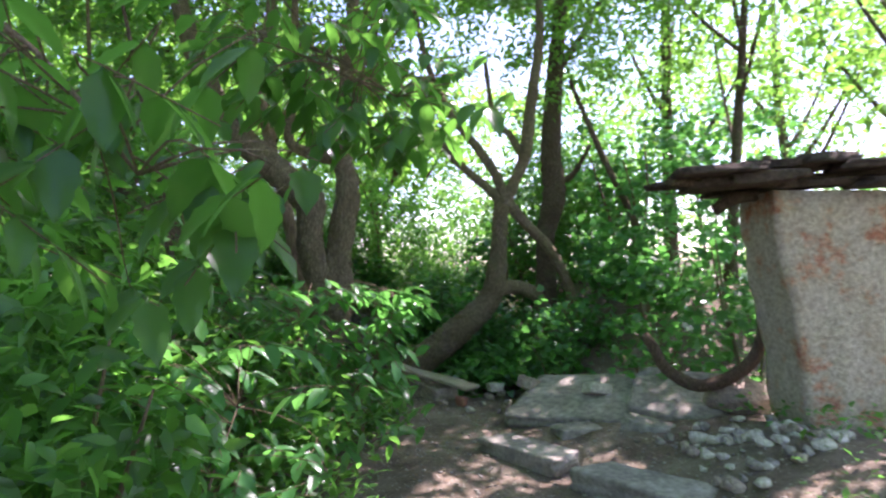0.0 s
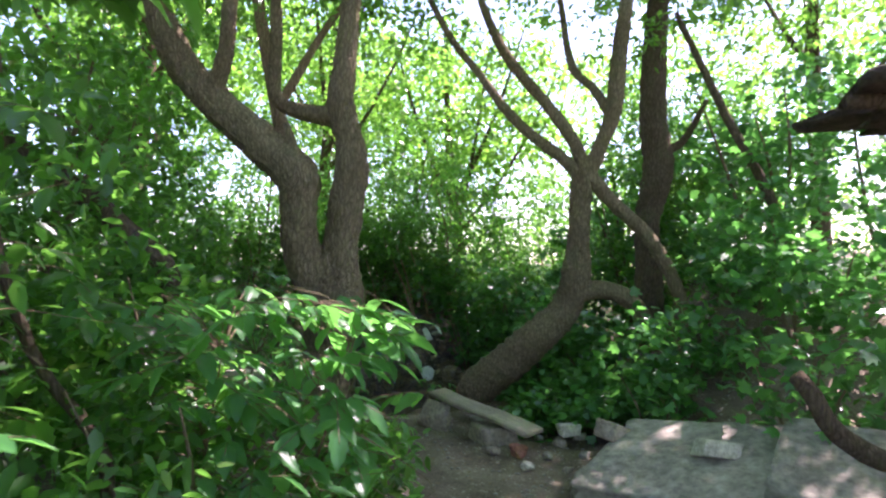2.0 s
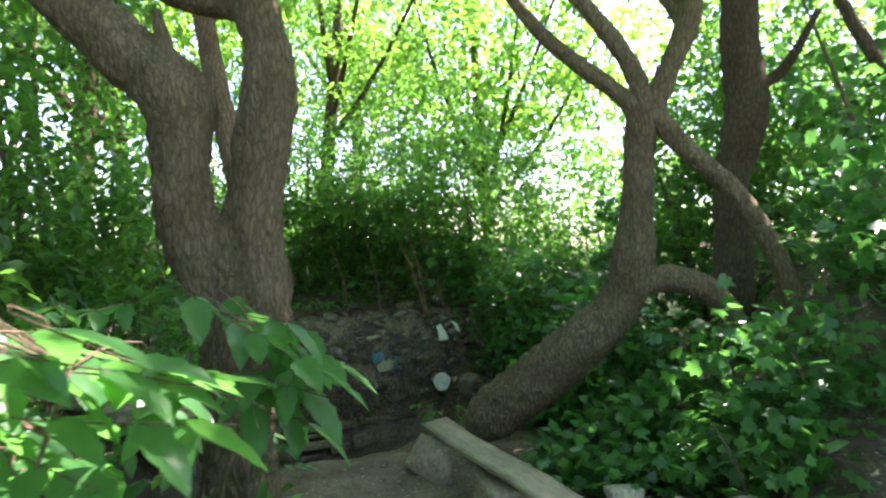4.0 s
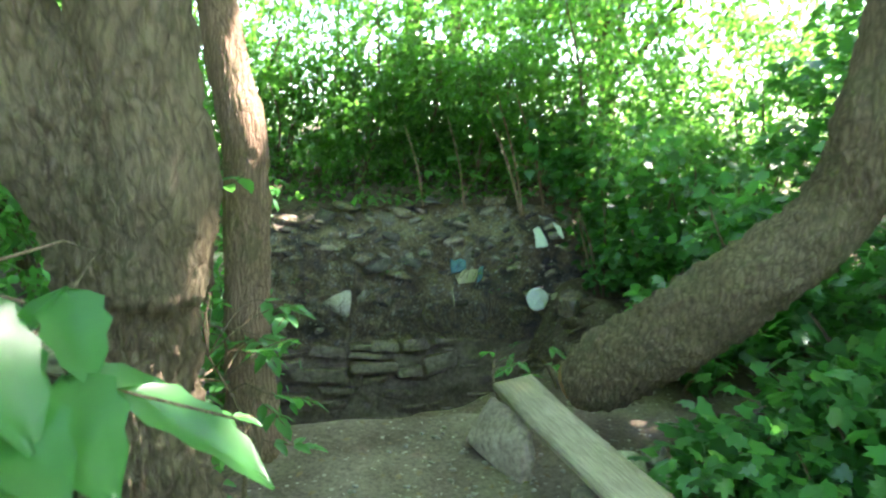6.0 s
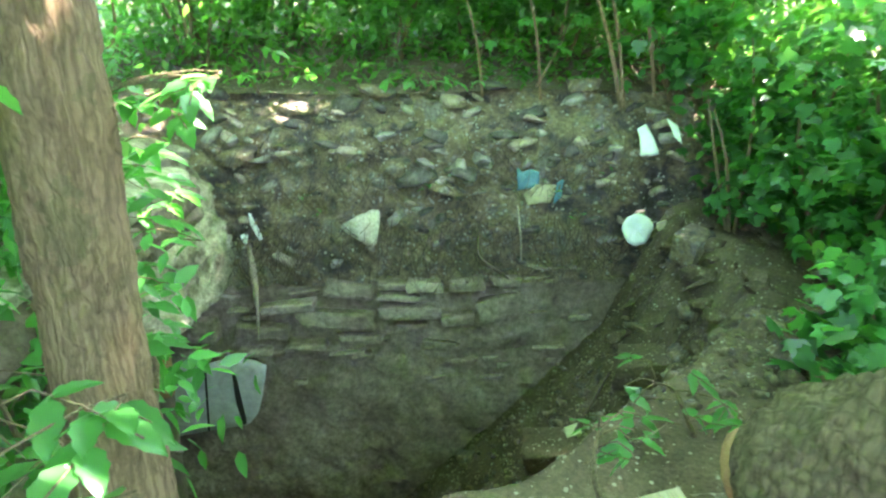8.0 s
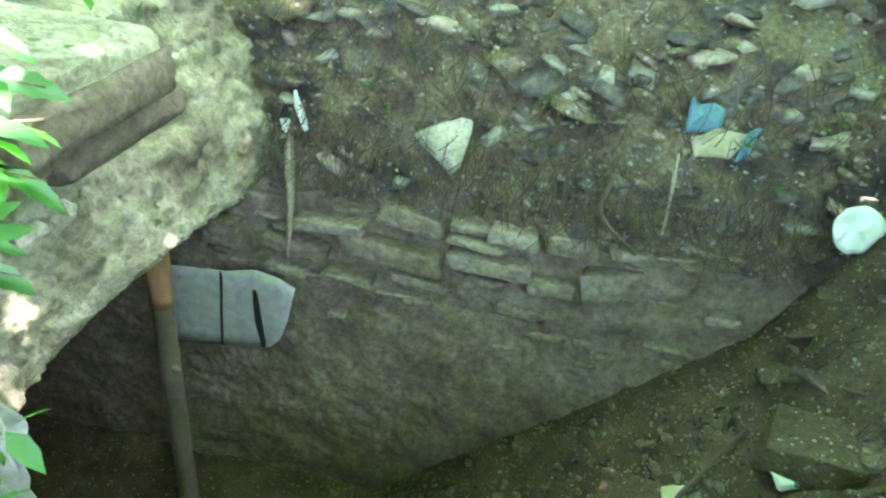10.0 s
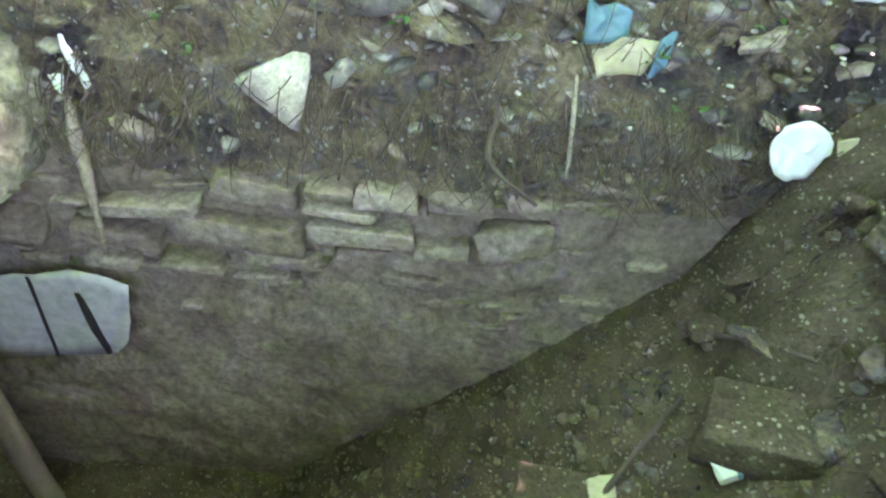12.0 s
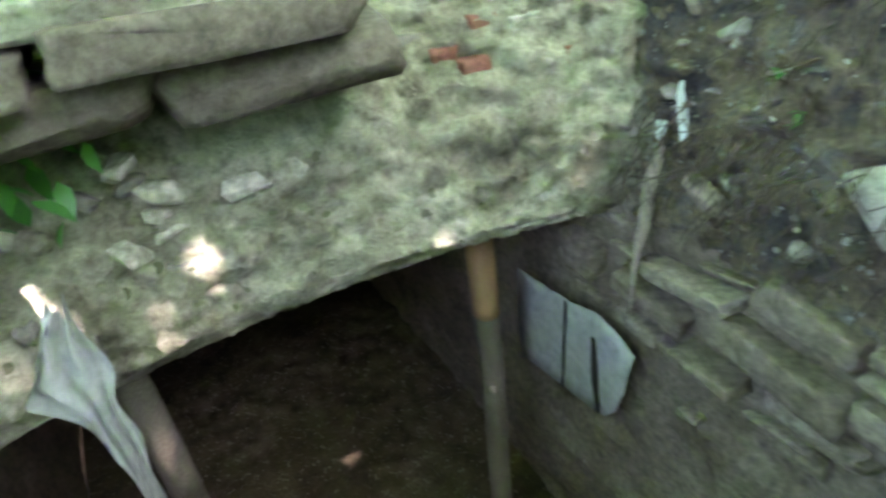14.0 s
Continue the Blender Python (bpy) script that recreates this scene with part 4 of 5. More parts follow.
sprays("elder_sapling", "sapling with broad bright leaves leaning over the path", (-0.95, 6.35, gz_at(-0.95, 6.35)), spots_in((-0.50, 6.14, 1.14), (0.14, 0.14, 0.18), 9, 31, 0.36), 0.19, 41, 2, M_LEAF_FINE, droop=0.5, toward=-1.4)
sprays("elder_sapling", "broad-leaved sapling in the shade beside the path", (-1.1, 2.9, gz_at(-1.1, 2.9)), spots_in((-1.05, 3.1, 0.75), (0.4, 0.5, 0.5), 40, 51), 0.15, 51, 2, M_LEAF_FINE, droop=0.4)
sprays("elder_sapling", "leafy sapling filling the thicket beside the path", (-1.9, 4.1, gz_at(-1.9, 4.1)), spots_in((-1.8, 4.2, 1.4), (0.6, 0.5, 0.8), 44, 52), 0.16, 52, 2, M_LEAF, droop=0.4)
sprays("elder_sapling", "tall leafy sapling before the forked tree", (-1.5, 5.9, gz_at(-1.5, 5.9)), spots_in((-1.45, 5.95, 0.85), (0.4, 0.25, 0.5), 36, 53), 0.14, 53, 2, M_LEAF_FINE, droop=0.4)
sprays("elder_sapling", "sapling with long bright leaves beside the slim tree", (-1.95, 7.75, gz_at(-1.95, 7.75)), spots_in((-1.95, 7.9, 1.05), (0.3, 0.2, 0.5), 18, 54), 0.14, 54, 2, M_LEAF_FINE, droop=0.2)
sprays("rim_plant", "small green plant growing by the board", (-0.74, 8.86, gz_at(-0.74, 8.86)), spots_in((-0.78, 8.86, 0.34), (0.14, 0.1, 0.07), 5, 8), 0.075, 18, 1, M_LEAF_FINE, category="plant")
sprays("rim_plant", "small green plant at the edge of the pit", (-0.62, 9.45, -0.05), spots_in((-0.72, 9.35, 0.16), (0.2, 0.14, 0.08), 7, 9), 0.085, 19, 1, M_LEAF_FINE, category="plant")
sprays("bank_plant", "green plants on the rubble bank", tuple(from_pit(0.35, -0.3, 0.82)), [from_pit(u, -0.2, 0.92) for u in (0.1, 0.25, 0.4, 0.55, 0.7)], 0.09, 20, 2, M_LEAF_FINE, category="plant")
sprays("bank_plant", "leafy stems on the rubble bank", tuple(from_pit(1.15, -0.5, 0.85)), [from_pit(u, -0.5, z) for u, z in ((0.9, 1.15), (1.1, 1.3), (1.3, 1.12), (1.45, 1.3), (1.6, 1.1))], 0.11, 21, 2, M_LEAF_FINE, "lobed", category="plant")
sprays("bank_plant", "leafy stems on the rubble bank", tuple(from_pit(-0.75, -0.35, 0.82)), [from_pit(u, -0.25, z) for u, z in ((-1.0, 1.0), (-0.8, 0.95), (-0.6, 1.1), (-0.45, 0.95))], 0.1, 22, 2, M_LEAF_FINE, category="plant")
for k, (u, z) in enumerate(((-0.45, 0.2), (-0.35, 0.1), (0.35, 0.25), (1.25, 0.2), (1.4, 0.05), (1.6, 0.35), (2.0, -0.15))):
    r = from_pit(u, float(bank_n(z)) + 0.07, z)
    sprays("wall_weed", "tiny green weed rooted in the rubble bank", tuple(r), [r + (0.03, -0.05, 0.02), r + (-0.03, -0.04, -0.02)], 0.035, 30 + k, 1, M_LEAF_FINE, droop=0.2, stem_r=0.002, category="weed")

# thin pale stems rising from the top of the bank
for a, za, b, zb, r in ((1.72, 0.72, 1.42, 1.75, 0.016), (1.74, 0.72, 1.52, 1.9, 0.013), (1.95, 0.80, 1.72, 1.9, 0.014), (1.15, 0.78, 1.02, 1.7, 0.010), (0.75, 0.80, 0.60, 1.6, 0.009)):
    foot, top = from_pit(a, -0.32, za), from_pit(b, -0.55, zb)
    t = thing("sapling", tuple(foot), "thin pale bare stem on top of the bank", "sapling", "bare stems on the bank")
    apart("stem", *tube([(*foot, r), (*(foot * 0.55 + top * 0.45 + (0.03, 0, 0.02)), r * 0.85), (*top, r * 0.5)], 7, 0.08, 0.12), M_BARK_THIN, t)

# a bare sapling and a dark limb in the thicket
for rows, lab in (([(-1.46, 4.75, 0.2, 0.035), (-1.46, 4.75, 0.75, 0.032), (-1.69, 4.71, 1.07, 0.03), (-1.83, 4.69, 1.33, 0.028), (-1.94, 4.66, 1.71, 0.027), (-1.99, 4.65, 2.09, 0.025), (-2.13, 4.62, 2.8, 0.02), (-2.3, 4.6, 3.6, 0.012)], "thin curving bare sapling in the thicket"),
                  ([(-1.9, 6.5, 0.3, 0.10), (-2.1, 6.45, 1.1, 0.09), (-2.26, 6.42, 1.62, 0.085), (-2.5, 6.36, 1.85, 0.08), (-2.8, 6.3, 2.12, 0.08), (-3.6, 6.2, 2.7, 0.05)], "dark leaning trunk half hidden in leaves"),
                  ([(3.0, 9.2, 1.0, 0.06), (2.75, 9.4, 2.2, 0.055), (2.35, 9.6, 3.2, 0.05), (1.9, 9.8, 4.4, 0.03)], "thin leaning trunk on the bank")):
    t = thing("sapling", rows[0][:3], lab, "sapling")
    apart("trunk", *tube(rows, 10, 0.08, 0.1, 0.08), M_BARK_DARK, t)


# ---------------------------------------------------------------- stones and finds
STONES = {}


def rock_arrays(size, seed, flat=0.0, res=3):
    """A broken stone of the given size round its middle: angular, the flatter the squarer; res 4 gives a weathered boulder."""
    key = (seed, flat, res)
    if key not in STONES:
        rng = np.random.default_rng(seed)
        bm = bmesh.new()
        if flat >= 0.25:
            pts = np.array([(x, y, z) for x in (-1, 1) for y in (-1, 1) for z in (-1, 1)], float)
            pts = np.vstack([pts * rng.uniform(0.66, 1.0, pts.shape), rng.uniform(-1, 1, (6, 3)) * (1.0, 0.95, 0.95)])
        else:
            pts = rng.normal(0, 1, (16, 3))
            pts /= np.abs(pts).max(1)[:, None] * 0.6 + np.linalg.norm(pts, axis=1)[:, None] * 0.4
        for q in pts:
            bm.verts.new(q)
        bmesh.ops.convex_hull(bm, input=bm.verts)
        bmesh.ops.delete(bm, geom=[q for q in bm.verts if not q.link_faces], context="VERTS")
        if res >= 2:
            bmesh.ops.bevel(bm, geom=bm.edges[:], offset=0.07, segments=1, affect="EDGES", clamp_overlap=True)
        bmesh.ops.triangulate(bm, faces=bm.faces)
        if res >= 3:
            for _ in range(2 if res == 3 else 3):
                bmesh.ops.subdivide_edges(bm, edges=[e for e in bm.edges if e.calc_length() > (0.45 if res == 3 else 0.16)], cuts=1)
                bmesh.ops.triangulate(bm, faces=bm.faces)
        bm.verts.index_update()
        v = np.array([q.co[:] for q in bm.verts])
        f = np.array([[q.index for q in p.verts] for p in bm.faces])
        bm.free()
        if res >= 3:
            v = v * (1 + 0.07 * fuzz(v + seed, 1.7, 3) + 0.05 * fuzz(v + seed, 6.0, 2))[:, None]
        STONES[key] = v, f
    v, f = STONES[key]
    return v * np.asarray(size) / 2, f


def stone(name, place, size, seed, mat, label, turn=(0, 0, 0), group="", parent=None, flat=0.0, res=3, category="stone"):
    v, f = rock_arrays(size, seed, flat, res)
    r = np.array(Euler([radians(a) for a in turn]).to_matrix())
    ob = new(name, mesh_of(name, v @ r.T, f, mat, res >= 4))
    ob.matrix_basis = Matrix.Translation(place)
    if parent is not None:
        ob.parent = parent
        ob.matrix_parent_inverse = parent.matrix_basis.inverted()
        return ob
    return tagged(ob, label, category, group)


WALL_TURN = math.degrees(math.atan2(PU[1], PU[0]))
back = bpy.data.objects["wall_back"]
# the upper courses of the cellar wall: u, z of the two corners
for k, (a, za, b, zb, tilt) in enumerate([(-0.37, -0.38, 0.0, -0.52, 12), (0.01, -0.38, 0.20, -0.45, 0), (0.2, -0.37, 0.47, -0.47, 2), (0.48, -0.35, 0.75, -0.5, -4), (-0.57, -0.59, -0.01, -0.75, 4), (0.0, -0.56, 0.47, -0.67, 0),
                                         (-0.99, -0.68, -0.62, -0.82, 6), (-0.67, -0.84, -0.35, -0.9, 2), (-0.82, -0.52, -0.41, -0.6, -4), (0.43, -0.63, 0.69, -0.74, -6), (0.7, -0.5, 1.02, -0.72, -14), (0.0, -0.47, 0.3, -0.53, 6), (-1.32, -0.62, -1.1, -0.84, 0),
                                         (0.78, -0.36, 1.0, -0.44, 3),  (-0.3, -0.8, 0.05, -0.88, 3), (0.1, -0.72, 0.35, -0.80, -3), (0.3, -0.86, 0.55, -0.95, 5), (-1.0, -0.88, -0.75, -0.96, 2)]):
    low = k >= 14
    p = from_pit((a + b) / 2, 0.01 if low else 0.028 + 0.012 * (k % 3), (za + zb) / 2)
    stone("stone", p, (abs(b - a) * 1.04, 0.14 if not low else 0.10, abs(zb - za) * 0.9), 40 + k, [M_PLASTER, M_PLASTER, M_STONE][k % 3], "", (0, tilt, WALL_TURN), parent=back, flat=0.38)

rng = np.random.default_rng(44)
for k in range(36):
    u, z = rng.uniform(-1.3, 1.5), -0.36 - 0.95 * rng.random() ** 1.4
    w = rng.uniform(0.08, 0.3)
    stone("stone", from_pit(u, -0.005 + rng.uniform(0, 0.02), z + 0.1 * u), (w, 0.07, rng.uniform(0.02, 0.05)), 420 + k % 24, [M_PLASTER, M_STONE][k % 3 == 0], "", (0, rng.uniform(-12, 8), WALL_TURN), parent=back, flat=0.3, res=2)
bank = bpy.data.objects["wall_bank"]
tri = np.array([(-0.23, -0.01), (-0.19, -0.045), (-0.02, -0.145), (0.015, -0.10), (0.035, 0.03), (0.03, 0.085), (-0.02, 0.088), (-0.11, 0.05)])
bm = bmesh.new()
ring = [bm.verts.new(from_pit(u, 0.05 - 0.55 * (z + 0.1), z)) for u, z in tri]
face = bm.faces.new(ring)
g = bmesh.ops.extrude_face_region(bm, geom=[face])
bmesh.ops.translate(bm, verts=[e for e in g["geom"] if isinstance(e, bmesh.types.BMVert)], vec=from_pit(0, -0.05, 0) - from_pit(0, 0, 0))
bmesh.ops.recalc_face_normals(bm, faces=bm.faces)
bmesh.ops.bevel(bm, geom=bm.edges[:], offset=0.006, segments=2, affect="EDGES")
tagged(part("stone_flake", bm, M_STONE_PALE), "pale triangular limestone flake stuck in the rubble bank", "stone")

# stones standing out of the bank
rng = np.random.default_rng(5)
for k in range(290):
    u, tt = rng.uniform(-1.1, 2.2), rng.uniform(0.02, 0.97)
    z = -0.36 + 1.2 * tt
    n = float(bank_n(z)) + rng.uniform(-0.02, 0.035)
    s = rng.uniform(0.03, 0.10) * (1.6 if tt > 0.6 else 1.0)
    stone("stone", from_pit(u, n, z), (s * rng.uniform(1, 2.0), s * 0.9, s * rng.uniform(0.35, 0.9)), 200 + k, rng.choice([M_STONE, M_STONE_GREY, M_SLATE, M_SLATE, M_RUBBLE, M_RUBBLE]), "", (rng.uniform(-20, 20), rng.uniform(-35, 35), WALL_TURN + rng.uniform(-30, 30)), parent=bank, flat=0.1, res=2)
for k, (u, z, w) in enumerate([(-0.55, 0.72, 0.34), (-0.2, 0.74, 0.28), (0.0, 0.83, 0.30), (-0.75, 0.6, 0.3), (0.85, 0.85, 0.2), (1.5, 0.86, 0.26), (1.66, 0.75, 0.2), (0.3, 0.3, 0.34), (0.5, 0.22, 0.3), (0.15, 0.36, 0.22), (0.62, 0.33, 0.24), (-0.9, 0.45, 0.3)]):
    stone("stone", from_pit(u, float(bank_n(z)) + 0.015, z), (w, 0.2, 0.07 + 0.06 * (k % 2)), 330 + k, [M_RUBBLE, M_SLATE, M_RUBBLE][k % 3], "", (10, [8, -6, 14, -18][k % 4], WALL_TURN + 15 * (k % 5) - 30), parent=bank, flat=0.1, res=3)
chips = []
for k in range(260):
    u, z = rng.uniform(-1.0, 2.0), rng.uniform(-0.3, 0.75)
    s = rng.uniform(0.005, 0.017)
    v, f = rock_arrays((s * 1.6, s, s), k % 40, 0.1, 1)
    chips.append((v + from_pit(u, float(bank_n(z)) + 0.06 + rng.uniform(-0.04, 0.03), z), f))
tagged(new("wall_chips", mesh_of("wall_chips", *join(chips), M_STONE_PALE, False)), "pale stone chips scattered through the rubble bank", "chips", kind="stuff")
roots = []
for k in range(620):
    u = rng.uniform(-1.0, 1.9)
    z = rng.uniform(-0.26, 0.05) if k % 4 else rng.uniform(0.2, 0.7)
    n = float(bank_n(z)) + 0.09 + rng.uniform(-0.02, 0.04)
    l = rng.uniform(0.04, 0.2)
    dx, r = rng.normal(0, 0.08), rng.uniform(0.001, 0.003)
    roots.append(tube([(*from_pit(u, n - 0.05, z), r), (*from_pit(u + dx * 0.4, n + 0.02, z - l * 0.4), r), (*from_pit(u + dx, n + 0.02, z - l), r * 0.4)], 4, 0.08, 0.2))
tagged(new("hanging_roots", mesh_of("hanging_roots", *join(roots), M_ROOT)), "fine dead roots hanging from the rubble bank", "roots", kind="stuff")
for rows, lab in (([(-0.84, 0.0, -0.13, 0.014), (-0.83, 0.05, -0.25, 0.030), (-0.81, 0.09, -0.38, 0.026), (-0.80, 0.13, -0.52, 0.016), (-0.82, 0.13, -0.78, 0.008)], "pale rag-bound root hanging down the wall"), ([(0.97, -0.02, 0.12, 0.006), (0.98, 0.05, -0.05, 0.010), (0.99, 0.10, -0.24, 0.005)], "pale dangling root in the bank"),
                  ([(0.72, 0.0, -0.02, 0.012), (0.70, 0.08, -0.2, 0.012), (0.9, 0.12, -0.36, 0.008)], "dark twig sticking out of the bank")):
    pts = [(*from_pit(a, b, c), r) for a, b, c, r in rows]
    tagged(apart("root", *tube(pts, 8, 0.04, 0.15), M_STONE if "pale" in lab else M_ROOT), lab, "root")


def scrap(name, uv, mat, label, category, lift=0.09, bulge=0.02, cells=10, seed=0, on_bank=True):
    """A crumpled thin sheet with thickness that lies against the bank; uv is its outline in u, z."""
    uv = np.asarray(uv, float)
    c = uv.mean(0)
    rings = [c + (uv - c) * k for k in np.linspace(0.0, 1.0, 5)[1:]]
    dense = []
    for r in rings:
        q = np.vstack([r, r[:1]])
        t = np.linspace(0, len(r), cells * 3, endpoint=False)
        dense.append(np.stack([np.interp(t, range(len(q)), q[:, 0]), np.interp(t, range(len(q)), q[:, 1])], 1))
    p = np.vstack([c[None]] + dense)
    m = cells * 3
    n = lift + (bank_n(p[:, 1]) if on_bank else 0.0) + bulge * fuzz(np.column_stack([p, np.full(len(p), seed * 3.3)]), 22.0, 2)
    front, rear = from_pit(p[:, 0], n, p[:, 1]), from_pit(p[:, 0], n - 0.006, p[:, 1])
    f = [(0, 1 + i, 1 + (i + 1) % m) for i in range(m)]
    for r in range(3):
        for i in range(m):
            a, b = 1 + r * m + i, 1 + r * m + (i + 1) % m
            f += [(a, a + m, b + m), (a, b + m, b)]
    f = np.array(f)
    k = len(p)
    e = 1 + 3 * m
    side = [(e + i, e + i + k, e + (i + 1) % m) for i in range(m)] + [(e + (i + 1) % m, e + i + k, e + (i + 1) % m + k) for i in range(m)]
    ob = new(name, mesh_of(name, np.vstack([front, rear]), np.vstack([f, f[:, ::-1] + k, side]), mat))
    return tagged(ob, label, category)


ang = np.linspace(0, 2 * np.pi, 14, endpoint=False)
scrap("plastic_plate", np.stack([1.76 + 0.108 * np.cos(ang) * (1 + 0.05 * np.sin(3 * ang)), -0.02 + 0.105 * np.sin(ang)], 1), M_WHITE, "round crumpled white plastic plate on the pit wall", "plate", 0.20, 0.035)
scrap("paper_scrap", [(1.80, 0.60), (1.87, 0.63), (1.92, 0.45), (1.79, 0.44)], M_WHITE, "white paper scrap caught on the bank", "paper", 0.14)
scrap("paper_scrap", [(2.02, 0.66), (2.08, 0.62), (2.07, 0.52), (2.03, 0.56)], M_WHITE, "white paper scrap under the creeper", "paper", 0.16)
scrap("paper_scrap", [(1.90, 0.01), (1.97, 0.03), (1.98, -0.03), (1.91, -0.04)], M_YELLOW, "small pale scrap beside the plastic plate", "paper", 0.16)
scrap("plastic_rag", [(0.97, 0.36), (1.01, 0.33), (1.06, 0.35), (1.12, 0.33), (1.12, 0.24), (0.97, 0.21)], M_BLUE, "torn blue plastic in the rubble bank", "plastic", 0.06)
scrap("plastic_rag", [(1.24, 0.26), (1.29, 0.28), (1.27, 0.16), (1.21, 0.12)], M_BLUE, "thin torn strip of blue plastic in the bank", "plastic", 0.07)
scrap("paper_scrap", [(1.01, 0.19), (1.10, 0.25), (1.24, 0.24), (1.19, 0.13), (1.04, 0.11)], M_YELLOW, "yellowed crumpled paper under the blue plastic", "paper", 0.07, 0.04)
scrap("plastic_strip", [(-0.84, 0.08), (-0.825, 0.08), (-0.80, 0.02), (-0.75, -0.09), (-0.775, -0.10), (-0.81, -0.03), (-0.83, 0.0)], M_WHITE, "thin white plastic strip hanging on the bank", "plastic", 0.03, 0.02)
scrap("plastic_chip", [(-0.90, -0.06), (-0.85, -0.06), (-0.86, -0.12), (-0.89, -0.11)], M_WHITE, "small white plastic chip on the bank", "plastic", 0.03)
sheet = scrap("sheet", [(-1.60, -1.00), (-1.38, -0.97), (-1.19, -0.95), (-1.00, -0.90), (-0.86, -0.93), (-0.78, -0.98), (-0.83, -1.22), (-0.87, -1.36), (-0.95, -1.46), (-1.25, -1.50), (-1.6, -1.56)], M_SHEET, "broken pale fibre sheet with dark slits against the cellar wall", "sheet", 0.13, 0.01, 14, 0, False)
# near-black strips on the uncut sheet paint the shade inside its slits
for uv in ([(-1.205, -0.95), (-1.19, -0.95), (-1.225, -1.50), (-1.24, -1.49)], [(-1.02, -1.03), (-0.995, -1.03), (-0.975, -1.25), (-0.955, -1.44), (-0.985, -1.45), (-1.02, -1.25)]):
    o = scrap("slit_strip", uv, M_SLIT_SHADE, "", "", 0.143, 0.004, 5, 0, False)
    o.parent = sheet

# pit props with a cloth
for rows, lab in (([(-3.78, 9.67, -0.30, 0.062), (-3.82, 9.68, -0.75, 0.062), (-3.85, 9.68, -1.4, 0.058), (-3.86, 9.67, -2.2, 0.06), (-3.88, 9.67, -2.95, 0.062)], "bark-stripped wooden prop under the vault"),
                  ([(-3.06, 8.50, -0.35, 0.06), (-3.08, 8.50, -0.9, 0.06), (-3.1, 8.50, -1.8, 0.062), (-3.12, 8.5, -2.8, 0.065)], "stout wooden prop behind the hanging cloth")):
    t = thing("pit_prop", rows[-1][:3], lab, "prop")
    pole = apart("pole", *tube(rows, 14, 0.06, 0.12, 0.04), M_POST, t)
    a, b = np.array(rows[0]), np.array(rows[1])
    apart("stripped_top" if "bark" in lab else "top_end", *tube([tuple(a + (0, 0, 0, 0.004)), tuple(a * 0.5 + b * 0.5 + (0, 0, 0, 0.004)), tuple(b + (0, 0, 0, 0.004)), tuple(b * 0.65 + np.array(rows[2]) * 0.35 + (0, 0, 0, 0.003))], 14, 0.05, 0.12, 0.03), M_RAWWOOD if "bark" in lab else M_POST, t, "raw orange wood" if "bark" in lab else "")
    q = np.array(rows[2])
    apart("knot", *tube([(*q[:3], 0.03), (*(q[:3] + (0.06, 0.0, -0.02)), 0.025), (*(q[:3] + (0.09, 0.01, -0.01)), 0.012)], 8, 0.03, 0.2), M_POST, pole)
cl = np.array([(0.0, 0.03, 0.0), (0.03, 0.075, -0.08), (0.05, 0.09, -0.2), (0.02, 0.06, -0.34), (0.0, 0.03, -0.55), (0.02, 0.025, -1.1)])
s_ = np.linspace(-1, 1, 16)
k_ = np.linspace(0, len(cl) - 1, 40)
off, wid, dz = (np.interp(k_, range(len(cl)), cl[:, j]) for j in range(3))
pts = []
for sgn in (0, -0.006):
    for a, w, z in zip(off, wid, dz):
        for s in s_:
            pts.append((1.86 + a + s * w * (1 + 0.25 * math.sin(z * 21)), -0.97 + 0.022 * math.sin(s * 9 + z * 9) + 0.012 * math.sin(s * 17 - z * 25) + 0.05 * (1 - abs(z)) + sgn, -0.02 + z + 0.03 * math.sin(s * 5)))
pts = np.array(pts)
g = grid_faces(40, 16)
cloth = mesh_of("cloth", from_pit(pts[:, 1], pts[:, 0], pts[:, 2]), np.vstack([g, g[:, ::-1] + 640]), M_CLOTH)
tagged(new("cloth", cloth), "grey-white torn cloth hanging from the vault edge", "cloth")

# bricks in the vault's face and flagstones laid over it
vault = bpy.data.objects["vault"]
for k, (n, z, m) in enumerate([(0.42, 0.29, M_BRICK), (0.12, 0.15, M_BRICK), (0.48, 0.17, M_BRICK), (0.58, 0.22, M_BRICK), (0.28, 0.27, M_STONE_PALE), (0.70, 0.27, M_STONE_GREY), (0.27, 0.16, M_STONE_PALE), (0.0, 0.24, M_STONE_GREY)]):
    stone("brick", from_pit(-1.0 - 0.17 * math.sin(math.pi * n / 2.4) - 0.235 - 0.5 * (z - 0.28), n, z), (0.18, 0.135, 0.085), 600 + k, m, "", (0, 0, WALL_TURN), parent=vault, flat=0.35, res=3)
rng = np.random.default_rng(8)
n = 0.95
k = 0
# lower two courses coloured darker for shade on their fronts, top course paler as lit
for row, (z, h, u) in enumerate([(0.415, 0.12, -1.16), (0.535, 0.09, -1.09), (0.625, 0.08, -1.14)]):
    n = 0.84 + 0.10 * row
    while n < 2.75:
        w = rng.uniform(0.5, 0.95)
        stone("flagstone", from_pit(u + rng.uniform(-0.03, 0.04), n + w / 2, z + rng.uniform(-0.01, 0.01)), (0.62, w * 1.16, h * 1.35), 640 + k, [M_FLAG_SHADED, M_FLAG_SHADED, M_LIP][row], "weathered flagstone laid along the broken vault", (rng.uniform(-2, 2), rng.uniform(-4, 4), WALL_TURN + rng.uniform(-3, 3)), "flagstones on the vault", flat=0.42)
        n += w
        k += 1
